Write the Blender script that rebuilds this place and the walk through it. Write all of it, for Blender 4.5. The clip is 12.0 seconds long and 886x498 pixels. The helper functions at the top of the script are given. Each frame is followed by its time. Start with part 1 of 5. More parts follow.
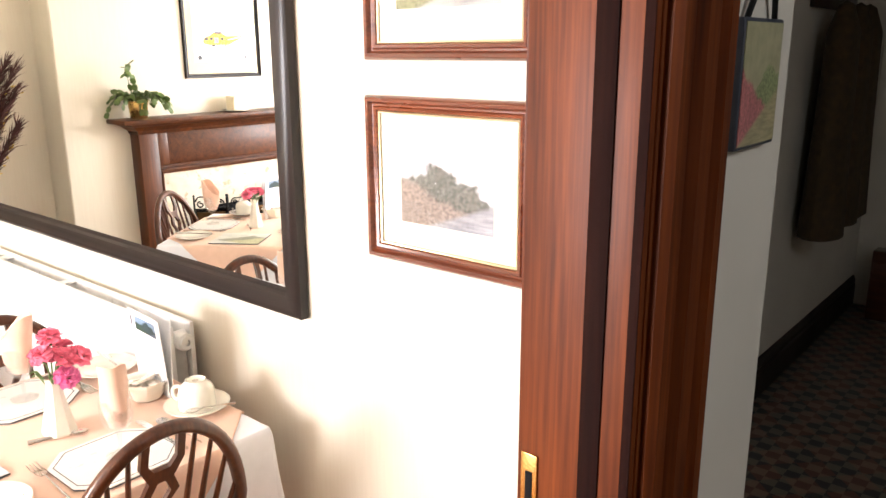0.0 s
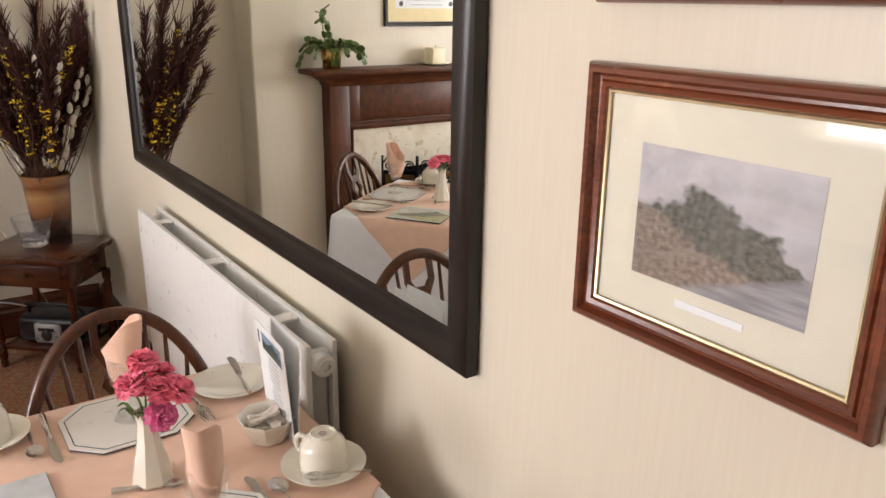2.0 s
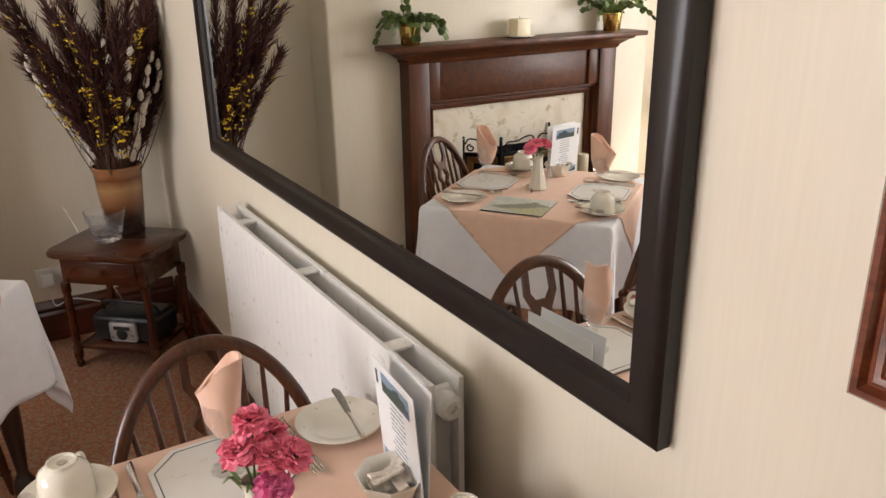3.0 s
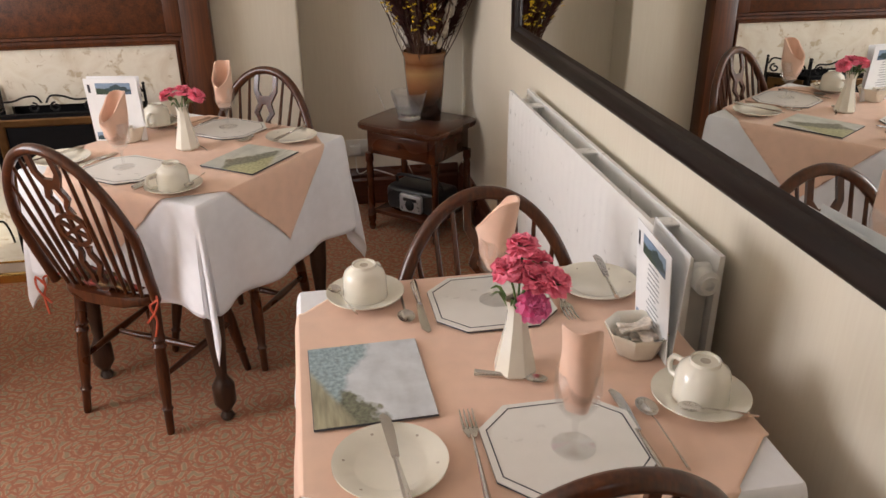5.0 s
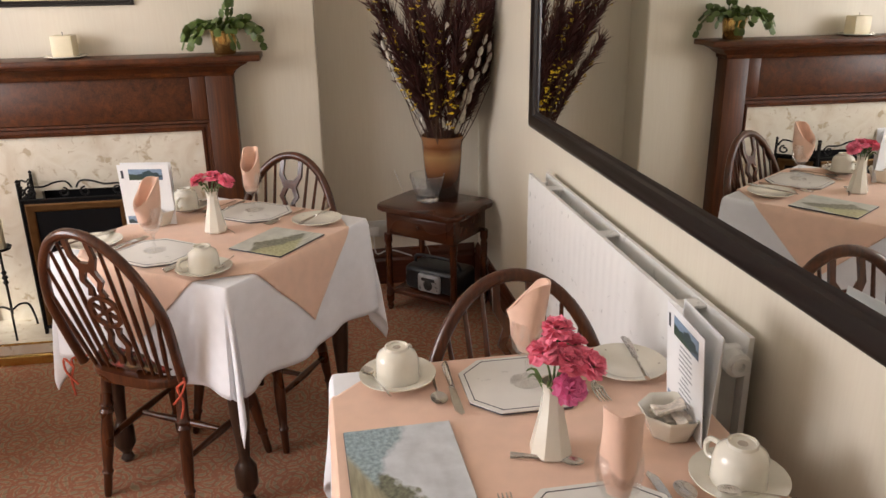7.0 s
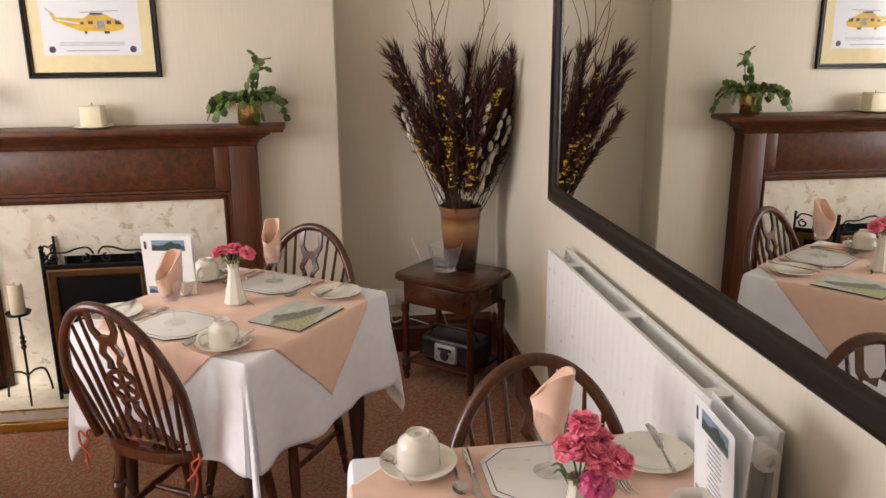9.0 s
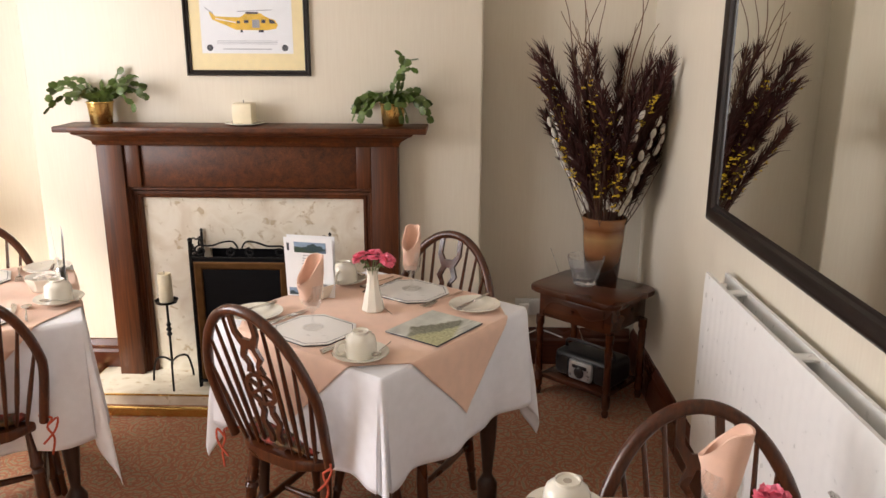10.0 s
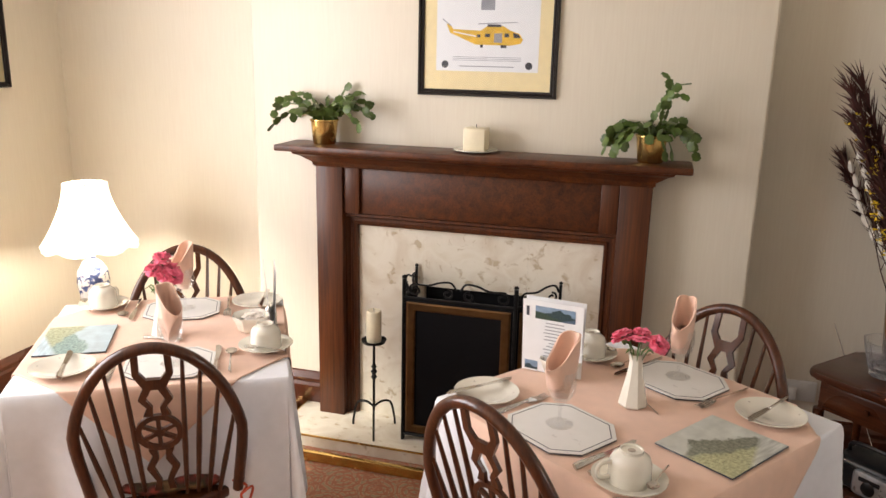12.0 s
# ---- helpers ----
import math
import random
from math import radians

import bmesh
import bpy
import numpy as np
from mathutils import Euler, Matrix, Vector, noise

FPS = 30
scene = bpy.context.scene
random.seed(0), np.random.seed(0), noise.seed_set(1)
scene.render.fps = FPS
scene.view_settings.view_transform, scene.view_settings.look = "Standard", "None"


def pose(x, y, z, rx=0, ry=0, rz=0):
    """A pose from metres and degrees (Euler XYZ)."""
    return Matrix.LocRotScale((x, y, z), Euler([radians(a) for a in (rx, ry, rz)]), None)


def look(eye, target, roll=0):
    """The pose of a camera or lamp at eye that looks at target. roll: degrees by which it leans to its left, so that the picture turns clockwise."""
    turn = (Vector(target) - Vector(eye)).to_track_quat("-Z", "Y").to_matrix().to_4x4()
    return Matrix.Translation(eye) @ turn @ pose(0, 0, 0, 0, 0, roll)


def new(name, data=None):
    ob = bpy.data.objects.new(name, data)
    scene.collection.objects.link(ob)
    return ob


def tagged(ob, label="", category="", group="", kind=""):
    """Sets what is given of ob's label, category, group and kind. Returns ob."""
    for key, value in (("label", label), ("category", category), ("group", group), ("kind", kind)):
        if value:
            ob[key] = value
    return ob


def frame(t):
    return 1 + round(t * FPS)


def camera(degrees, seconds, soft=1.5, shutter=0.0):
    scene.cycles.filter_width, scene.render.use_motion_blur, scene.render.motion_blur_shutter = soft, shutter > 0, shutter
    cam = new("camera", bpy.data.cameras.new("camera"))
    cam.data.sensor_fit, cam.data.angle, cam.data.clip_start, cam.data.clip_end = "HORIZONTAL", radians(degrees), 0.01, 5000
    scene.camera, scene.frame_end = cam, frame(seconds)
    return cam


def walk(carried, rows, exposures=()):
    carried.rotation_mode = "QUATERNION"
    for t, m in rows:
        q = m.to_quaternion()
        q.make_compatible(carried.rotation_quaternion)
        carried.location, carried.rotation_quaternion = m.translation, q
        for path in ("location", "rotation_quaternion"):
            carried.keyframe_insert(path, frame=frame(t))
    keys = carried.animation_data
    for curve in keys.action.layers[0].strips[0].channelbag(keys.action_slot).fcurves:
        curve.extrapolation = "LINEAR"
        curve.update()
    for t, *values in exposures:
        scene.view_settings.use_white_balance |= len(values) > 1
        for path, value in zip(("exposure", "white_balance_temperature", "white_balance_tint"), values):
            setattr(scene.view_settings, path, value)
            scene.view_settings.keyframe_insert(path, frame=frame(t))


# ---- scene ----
cam = camera(59.4, 12.0)
PATH = [
    (0, (-0.334, 0.134, 1.582), (-1.58, 1.616, 1.083), -0.3),
    (0.5, (-0.411, 0.194, 1.582), (-1.718, 1.625, 1.088), -0.7),
    (1, (-0.495, 0.306, 1.574), (-1.879, 1.656, 1.061), 0.0),
    (1.5, (-0.602, 0.455, 1.572), (-2.138, 1.614, 1.028), 0.4),
    (2, (-0.763, 0.531, 1.563), (-2.322, 1.624, 0.951), 0.8),
    (2.5, (-0.952, 0.55, 1.567), (-2.519, 1.622, 0.939), -1.7),
    (3, (-1.081, 0.555, 1.563), (-2.696, 1.517, 0.881), -1.0),
    (3.5, (-1.161, 0.575, 1.56), (-2.874, 1.287, 0.812), -1.5),
    (5.5, (-0.911, 0.467, 1.479), (-2.701, 0.737, 0.629), 0.2),
    (6, (-0.922, 0.46, 1.483), (-2.716, 0.727, 0.64), 0.7),
    (6.5, (-0.929, 0.453, 1.487), (-2.747, 0.744, 0.705), 0.4),
    (7, (-0.931, 0.443, 1.512), (-2.795, 0.739, 0.851), -0.9),
    (9, (-0.951, 0.426, 1.56), (-2.864, 0.697, 1.044), -0.4),
    (9.5, (-0.972, 0.386, 1.572), (-2.905, 0.508, 1.073), -0.6),
    (10, (-1.082, 0.375, 1.581), (-3.012, 0.327, 1.057), 0.2),
    (10.5, (-1.24, 0.367, 1.584), (-3.156, 0.11, 1.071), 0.3),
    (11, (-1.368, 0.357, 1.57), (-3.239, -0.048, 0.99), 1.5),
    (11.5, (-1.459, 0.261, 1.572), (-3.327, -0.188, 1.017), 2.9),
    (12, (-1.563, 0.115, 1.585), (-3.43, -0.406, 1.092), 1.3),
]
walk(cam, [(t, look(eye, target, roll)) for t, eye, target, roll in PATH], [(0, 1.62), (0.5, 0.70), (1, 0.42), (1.5, 0.36), (2, 0.26), (3.5, 0.1), (5.5, 0.0), (7, 0.04), (9, 0.04), (12, -0.03)])

# ---- world and light ----
world = bpy.data.worlds.new("world")
scene.world = world
world.use_nodes = True
wn = world.node_tree.nodes
sky = wn.new("ShaderNodeTexSky")
sky.sky_type, sky.sun_disc = "NISHITA", False
sky.sun_elevation, sky.sun_rotation = radians(38), radians(115)
world.node_tree.links.new(sky.outputs[0], wn["Background"].inputs[0])
wn["Background"].inputs[1].default_value = 0.12


def lamp(name, kind, m, energy, color=(1, 1, 1), size=(1, 1), radius=0.05, angle=0.5):
    data = bpy.data.lights.new(name, kind)
    data.energy, data.color = energy, color
    if kind == "AREA":
        data.shape, data.size, data.size_y = "RECTANGLE", size[0], size[1]
    elif kind == "SUN":
        data.angle = radians(angle)
    else:
        data.shadow_soft_size = radius
    ob = new(name, data)
    ob.matrix_world = m
    return ob


# plan of the room, in metres
NORTH, SOUTH, BREAST, ALCOVE = 1.235, -2.68, -4.52, -4.735
EAST_IN, EAST_OUT = -0.845, -0.69
HALL_N, HALL_W = 1.315, -1.38
DOOR_S, DOOR_N, DOOR_H = 0.10, 0.90, 2.02
BREAST_R, BREAST_L = 0.46, -1.55
CEIL = 2.45
WIN_X0, WIN_X1, WIN_Z0, WIN_Z1 = -3.40, -1.60, 0.75, 2.25

lamp("window_daylight", "AREA", look(((WIN_X0 + WIN_X1) / 2, SOUTH - 0.12, (WIN_Z0 + WIN_Z1) / 2), ((WIN_X0 + WIN_X1) / 2, 0, 1.2)), 97, (1.0, 0.95, 0.975), (WIN_X1 - WIN_X0, WIN_Z1 - WIN_Z0))
lamp("sun", "SUN", look((8, -7.5, 7.4), (0, 0, 0)), 3.0, (1, 0.94, 0.84), angle=6)
lamp("table_lamp_bulb", "POINT", pose(-4.20, -2.155, 0.835), 20, (1, 0.90, 0.76), radius=0.05)
# the hall lamp is an added fill to brighten the architrave, no real source
lamp("hall_fill", "AREA", look((0.75, 0.9, 2.4), (0.45, 1.3, 0)), 6.0, (0.95, 0.97, 1.0), (0.8, 0.8))

# ---- materials ----


def nodes_of(name):
    m = bpy.data.materials.new(name)
    m.use_nodes = True
    return m, m.node_tree.nodes, m.node_tree.links, m.node_tree.nodes["Principled BSDF"]


def coords(n, l, scale=(1, 1, 1), rot=(0, 0, 0), kind="Object"):
    tc, mp = n.new("ShaderNodeTexCoord"), n.new("ShaderNodeMapping")
    mp.inputs["Scale"].default_value = scale
    mp.inputs["Rotation"].default_value = rot
    l.new(tc.outputs[kind], mp.inputs[0])
    return mp.outputs[0]


def noise_tex(n, l, vec, scale, detail=4, distort=0.0):
    t = n.new("ShaderNodeTexNoise")
    t.inputs["Scale"].default_value, t.inputs["Detail"].default_value, t.inputs["Distortion"].default_value = scale, detail, distort
    l.new(vec, t.inputs["Vector"])
    return t.outputs[0]


def ramp(n, l, fac, stops, constant=False):
    r = n.new("ShaderNodeValToRGB")
    if constant:
        r.color_ramp.interpolation = "CONSTANT"
    e = r.color_ramp.elements
    while len(e) < len(stops):
        e.new(0.5)
    for el, (p, c) in zip(e, stops):
        el.position, el.color = p, (*c, 1)
    l.new(fac, r.inputs[0])
    return r.outputs[0]


def mix(n, l, fac, a, b, mode="MIX"):
    x = n.new("ShaderNodeMix")
    x.data_type, x.blend_type = "RGBA", mode
    for sock, v in ((x.inputs["Factor"], fac), (x.inputs["A"], a), (x.inputs["B"], b)):
        if isinstance(v, bpy.types.NodeSocket):
            l.new(v, sock)
        elif isinstance(v, tuple):
            sock.default_value = (*v, 1)
        else:
            sock.default_value = v
    return x.outputs["Result"]


def calc(n, l, op, a, b=0.0):
    x = n.new("ShaderNodeMath")
    x.operation = op
    for sock, v in zip(x.inputs, (a, b)):
        if isinstance(v, bpy.types.NodeSocket):
            l.new(v, sock)
        else:
            sock.default_value = v
    return x.outputs[0]


def bump(n, l, p, height, strength, distance=0.002):
    b = n.new("ShaderNodeBump")
    b.inputs["Strength"].default_value, b.inputs["Distance"].default_value = strength, distance
    l.new(height, b.inputs["Height"])
    l.new(b.outputs[0], p.inputs["Normal"])


def dim(c, f):
    return tuple(min(1, v * f) for v in c)


def plain(name, color, rough=0.5, metal=0.0, scale=30, vary=0.12, fine=300, relief=0.15, coat=0.0, sheen=0.0):
    m, n, l, p = nodes_of(name)
    v = coords(n, l)
    a = noise_tex(n, l, v, scale)
    l.new(ramp(n, l, a, [(0.3, dim(color, 1 - vary)), (0.7, dim(color, 1 + vary))]), p.inputs["Base Color"])
    f = noise_tex(n, l, v, fine, 2)
    bump(n, l, p, f, relief)
    l.new(calc(n, l, "ADD", calc(n, l, "MULTIPLY", a, 0.16), rough - 0.08), p.inputs["Roughness"])
    p.inputs["Metallic"].default_value = metal
    p.inputs["Coat Weight"].default_value = coat
    p.inputs["Sheen Weight"].default_value = sheen
    return m


def wood(name, dark, light, rough=0.3, axis="Z", coat=0.3, scale=1.0):
    m, n, l, p = nodes_of(name)
    s = [26 * scale] * 3
    s["XYZ".index(axis)] = 1.6 * scale
    v = coords(n, l, s)
    a = noise_tex(n, l, v, 1.0, 6, 0.6)
    s2 = [160 * scale] * 3
    s2["XYZ".index(axis)] = 5 * scale
    b = noise_tex(n, l, coords(n, l, s2), 1.0, 3)
    c = ramp(n, l, a, [(0.28, dark), (0.72, light)])
    c = mix(n, l, 0.35, c, ramp(n, l, b, [(0.35, dim(dark, 0.6)), (0.65, light)]), "MIX")
    big = noise_tex(n, l, coords(n, l), 3.5, 2)
    c = mix(n, l, calc(n, l, "MULTIPLY", big, 0.5), c, dim(dark, 0.8))
    l.new(c, p.inputs["Base Color"])
    l.new(calc(n, l, "ADD", calc(n, l, "MULTIPLY", big, 0.2), rough - 0.1), p.inputs["Roughness"])
    p.inputs["Coat Weight"].default_value, p.inputs["Coat Roughness"].default_value = coat, 0.15
    p.inputs["Specular IOR Level"].default_value = 0.35
    bump(n, l, p, b, 0.12, 0.001)
    return m


def wallpaper():
    m, n, l, p = nodes_of("cream_wallpaper")
    v = coords(n, l, (140, 140, 7))
    a = noise_tex(n, l, v, 1.0, 4)
    big = noise_tex(n, l, coords(n, l), 1.3, 3)
    c = ramp(n, l, a, [(0.3, (0.718, 0.66, 0.545)), (0.7, (0.752, 0.70, 0.585))])
    c = mix(n, l, calc(n, l, "MULTIPLY", big, 0.25), c, (0.685, 0.62, 0.50))
    l.new(c, p.inputs["Base Color"])
    p.inputs["Roughness"].default_value = 0.42
    bump(n, l, p, a, 0.13, 0.0012)
    return m


def carpet():
    m, n, l, p = nodes_of("patterned_carpet")
    v = coords(n, l)
    warp = n.new("ShaderNodeVectorMath")
    warp.operation = "MULTIPLY_ADD"
    nz = n.new("ShaderNodeTexNoise")
    nz.inputs["Scale"].default_value = 14
    l.new(v, nz.inputs["Vector"])
    l.new(nz.outputs["Color"], warp.inputs[0])
    warp.inputs[1].default_value = (0.05, 0.05, 0.05)
    l.new(v, warp.inputs[2])
    w = warp.outputs[0]
    vo = n.new("ShaderNodeTexVoronoi")
    vo.inputs["Scale"].default_value = 7.5
    vo.inputs["Randomness"].default_value = 0.35
    l.new(w, vo.inputs["Vector"])
    rings = calc(n, l, "SINE", calc(n, l, "MULTIPLY", vo.outputs["Distance"], 36))
    vs = n.new("ShaderNodeTexVoronoi")
    vs.feature = "DISTANCE_TO_EDGE"
    vs.inputs["Scale"].default_value = 30
    l.new(w, vs.inputs["Vector"])
    base = ramp(n, l, calc(n, l, "ADD", calc(n, l, "MULTIPLY", rings, 0.5), 0.5), [(0.2, (0.42, 0.18, 0.108)), (0.5, (0.53, 0.325, 0.21)), (0.8, (0.35, 0.27, 0.175))])
    c = mix(n, l, ramp(n, l, vs.outputs["Distance"], [(0.02, (1, 1, 1)), (0.12, (0, 0, 0))]), base, (0.38, 0.16, 0.10))
    dots = noise_tex(n, l, v, 60, 3)
    c = mix(n, l, ramp(n, l, dots, [(0.55, (0, 0, 0)), (0.65, (0.6, 0.6, 0.6))]), c, (0.50, 0.30, 0.19))
    pile = noise_tex(n, l, v, 420, 2)
    c = mix(n, l, 0.35, c, ramp(n, l, pile, [(0.3, (0.55, 0.55, 0.55)), (0.7, (1.0, 1.0, 1.0))]), "MULTIPLY")
    l.new(c, p.inputs["Base Color"])
    p.inputs["Roughness"].default_value = 1.0
    p.inputs["Specular IOR Level"].default_value = 0.1
    bump(n, l, p, pile, 0.8, 0.004)
    return m


def marble():
    m, n, l, p = nodes_of("cream_marble")
    v = coords(n, l)
    a = noise_tex(n, l, v, 7, 6, 0.8)
    b = noise_tex(n, l, v, 22, 5, 0.5)
    c = ramp(n, l, a, [(0.3, (0.62, 0.54, 0.42)), (0.55, (0.74, 0.69, 0.58)), (0.75, (0.66, 0.59, 0.46))])
    c = mix(n, l, ramp(n, l, b, [(0.60, (0, 0, 0)), (0.68, (0.7, 0.7, 0.7))]), c, (0.42, 0.32, 0.19))
    l.new(c, p.inputs["Base Color"])
    p.inputs["Roughness"].default_value = 0.22
    return m


def glaze():
    m, n, l, p = nodes_of("banded_stoneware_glaze")
    v = coords(n, l)
    sep = n.new("ShaderNodeSeparateXYZ")
    l.new(v, sep.inputs[0])
    z = calc(n, l, "ADD", calc(n, l, "MULTIPLY", sep.outputs[2], 3.0), calc(n, l, "MULTIPLY", noise_tex(n, l, v, 14), 0.12))
    c = ramp(n, l, z, [(0.05, (0.018, 0.010, 0.007)), (0.32, (0.05, 0.018, 0.009)), (0.55, (0.22, 0.09, 0.035)), (0.78, (0.34, 0.19, 0.08)), (0.92, (0.16, 0.055, 0.02)), (1.0, (0.26, 0.12, 0.05))])
    l.new(c, p.inputs["Base Color"])
    p.inputs["Roughness"].default_value = 0.22
    p.inputs["Coat Weight"].default_value = 0.5
    return m


def painting(name, sky_c, hill_c, near_c, water_c, w, h, peak, sharp=1.0):
    """A landscape print: sky, hill line, shore and water, in the print's own metres."""
    m, n, l, p = nodes_of(name)
    v = coords(n, l, (1 / w, 1, 1 / h))
    sep = n.new("ShaderNodeSeparateXYZ")
    l.new(v, sep.inputs[0])
    x, z = sep.outputs[0], sep.outputs[2]
    nz = noise_tex(n, l, v, 5, 6)
    fine = noise_tex(n, l, v, 26, 5)
    hill = calc(n, l, "SUBTRACT", calc(n, l, "MULTIPLY", calc(n, l, "SUBTRACT", nz, 0.5), 0.5), calc(n, l, "MULTIPLY", calc(n, l, "ABSOLUTE", calc(n, l, "SUBTRACT", x, peak)), 0.75))
    up = calc(n, l, "SUBTRACT", calc(n, l, "ADD", hill, 0.30), z)
    cl = ramp(n, l, nz, [(0.35, dim(sky_c, 0.78)), (0.65, sky_c)])
    rock = ramp(n, l, fine, [(0.3, dim(hill_c, 0.55)), (0.7, dim(hill_c, 1.5))])
    c = mix(n, l, ramp(n, l, up, [(0.0, (0, 0, 0)), (0.05 / sharp, (1, 1, 1))]), cl, rock)
    shore = calc(n, l, "SUBTRACT", calc(n, l, "MULTIPLY", calc(n, l, "ADD", x, calc(n, l, "MULTIPLY", nz, 0.5)), -0.55), z)
    c = mix(n, l, ramp(n, l, shore, [(0.02, (0, 0, 0)), (0.09, (1, 1, 1))]), c, ramp(n, l, fine, [(0.3, dim(near_c, 0.6)), (0.7, dim(near_c, 1.35))]))
    low = calc(n, l, "SUBTRACT", calc(n, l, "ADD", calc(n, l, "MULTIPLY", x, 0.5), -0.38), z)
    c = mix(n, l, ramp(n, l, low, [(0.0, (0, 0, 0)), (0.06, (1, 1, 1))]), c, ramp(n, l, noise_tex(n, l, coords(n, l, (2 / w, 1, 14 / h)), 1.5), [(0.3, dim(water_c, 0.7)), (0.7, dim(water_c, 1.3))]))
    l.new(c, p.inputs["Base Color"])
    p.inputs["Roughness"].default_value = 0.35
    return m


def thin_glass(name, shine=None):
    """Clear sheet glass; shine: an even share of reflection, for hollow vessels."""
    m, n, l, p = nodes_of(name)
    clear, gloss, both = n.new("ShaderNodeBsdfTransparent"), n.new("ShaderNodeBsdfGlossy"), n.new("ShaderNodeMixShader")
    gloss.inputs["Roughness"].default_value = 0.02
    if shine is None:
        fr = n.new("ShaderNodeFresnel")
        fr.inputs[0].default_value = 1.5
        l.new(fr.outputs[0], both.inputs[0])
    else:
        both.inputs[0].default_value = shine
    l.new(clear.outputs[0], both.inputs[1])
    l.new(gloss.outputs[0], both.inputs[2])
    l.new(both.outputs[0], n["Material Output"].inputs[0])
    return m


def shade_silk():
    m, n, l, p = nodes_of("lampshade_silk")
    v = coords(n, l, (60, 60, 4))
    c = ramp(n, l, noise_tex(n, l, v, 1.0), [(0.3, (0.80, 0.74, 0.62)), (0.7, (0.88, 0.83, 0.72))])
    l.new(c, p.inputs["Base Color"])
    p.inputs["Roughness"].default_value = 0.9
    thin, both = n.new("ShaderNodeBsdfTranslucent"), n.new("ShaderNodeMixShader")
    l.new(c, thin.inputs[0])
    both.inputs[0].default_value = 0.24
    l.new(p.outputs[0], both.inputs[1])
    l.new(thin.outputs[0], both.inputs[2])
    l.new(both.outputs[0], n["Material Output"].inputs[0])
    return m


def mirror_mat():
    m, n, l, p = nodes_of("silvered_mirror")
    p.inputs["Base Color"].default_value = (0.86, 0.88, 0.86, 1)
    p.inputs["Metallic"].default_value, p.inputs["Roughness"].default_value = 1, 0.0
    return m


def willow():
    m, n, l, p = nodes_of("blue_and_white_china")
    v = coords(n, l)
    a = noise_tex(n, l, v, 38, 5, 0.7)
    l.new(ramp(n, l, a, [(0.50, (0.82, 0.82, 0.80)), (0.56, (0.10, 0.14, 0.30)), (0.66, (0.05, 0.07, 0.17))]), p.inputs["Base Color"])
    p.inputs["Roughness"].default_value = 0.15
    return m


def hall_tiles():
    m, n, l, p = nodes_of("encaustic_tiles")
    ck = n.new("ShaderNodeTexChecker")
    ck.inputs["Scale"].default_value = 1
    l.new(coords(n, l, (9.5, 9.5, 9.5), (0, 0, radians(45))), ck.inputs[0])
    c1 = n.new("ShaderNodeTexChecker")
    c1.inputs["Scale"].default_value = 1
    l.new(coords(n, l, (19, 19, 19)), c1.inputs[0])
    ck.inputs[1].default_value, ck.inputs[2].default_value = (0.12, 0.05, 0.035, 1), (0.03, 0.03, 0.03, 1)
    c = mix(n, l, calc(n, l, "MULTIPLY", c1.outputs[1], 0.35), ck.outputs[0], (0.35, 0.30, 0.22))
    l.new(c, p.inputs["Base Color"])
    l.new(calc(n, l, "ADD", calc(n, l, "MULTIPLY", noise_tex(n, l, coords(n, l), 5), 0.3), 0.2), p.inputs["Roughness"])
    return m


def floral():
    m, n, l, p = nodes_of("dark_floral_cushion")
    v = coords(n, l)
    vo = n.new("ShaderNodeTexVoronoi")
    vo.inputs["Scale"].default_value = 26
    l.new(v, vo.inputs["Vector"])
    c = ramp(n, l, vo.outputs["Distance"], [(0.15, (0.30, 0.05, 0.035)), (0.4, (0.10, 0.03, 0.02)), (0.6, (0.055, 0.045, 0.02)), (0.8, (0.22, 0.12, 0.05))])
    l.new(c, p.inputs["Base Color"])
    p.inputs["Roughness"].default_value = 0.9
    bump(n, l, p, noise_tex(n, l, v, 500), 0.5)
    return m


M_WALL, M_CARPET, M_MARBLE, M_GLAZE = wallpaper(), carpet(), marble(), glaze()
M_CEIL = plain("ceiling_paint", (0.8, 0.78, 0.73), 0.8, scale=4, vary=0.03)
M_HALLWALL = plain("hall_wall_paint", (0.66, 0.62, 0.54), 0.65, scale=3, vary=0.05)
M_DOOR = wood("varnished_door_wood", (0.050, 0.009, 0.003), (0.26, 0.062, 0.012), 0.5, "Z", 0.02)
M_DOOR.node_tree.nodes["Principled BSDF"].inputs["Specular IOR Level"].default_value = 0.2
M_SKIRT = wood("varnished_skirting", (0.05, 0.012, 0.006), (0.12, 0.032, 0.013), 0.3, "X", 0.5)
M_SKIRT_Y = wood("varnished_skirting_cross", (0.05, 0.012, 0.006), (0.12, 0.032, 0.013), 0.3, "Y", 0.5)
M_MANTEL = wood("mahogany", (0.030, 0.008, 0.003), (0.165, 0.046, 0.0095), 0.45, "Y", 0.08)
M_MANTEL_Z = wood("mahogany_upright", (0.030, 0.008, 0.003), (0.165, 0.046, 0.0095), 0.45, "Z", 0.08)
M_CHAIR = wood("elm_chair_wood", (0.027, 0.007, 0.003), (0.135, 0.037, 0.009), 0.3, "Z", 0.35)
M_TABLE = wood("dark_oak", (0.022, 0.011, 0.007), (0.06, 0.026, 0.014), 0.35, "Z", 0.3)
M_STAND = wood("stand_mahogany", (0.034, 0.0085, 0.004), (0.12, 0.032, 0.010), 0.28, "X", 0.4)
M_FRAME = wood("rosewood_frame", (0.09, 0.018, 0.007), (0.28, 0.072, 0.024), 0.28, "X", 0.6)
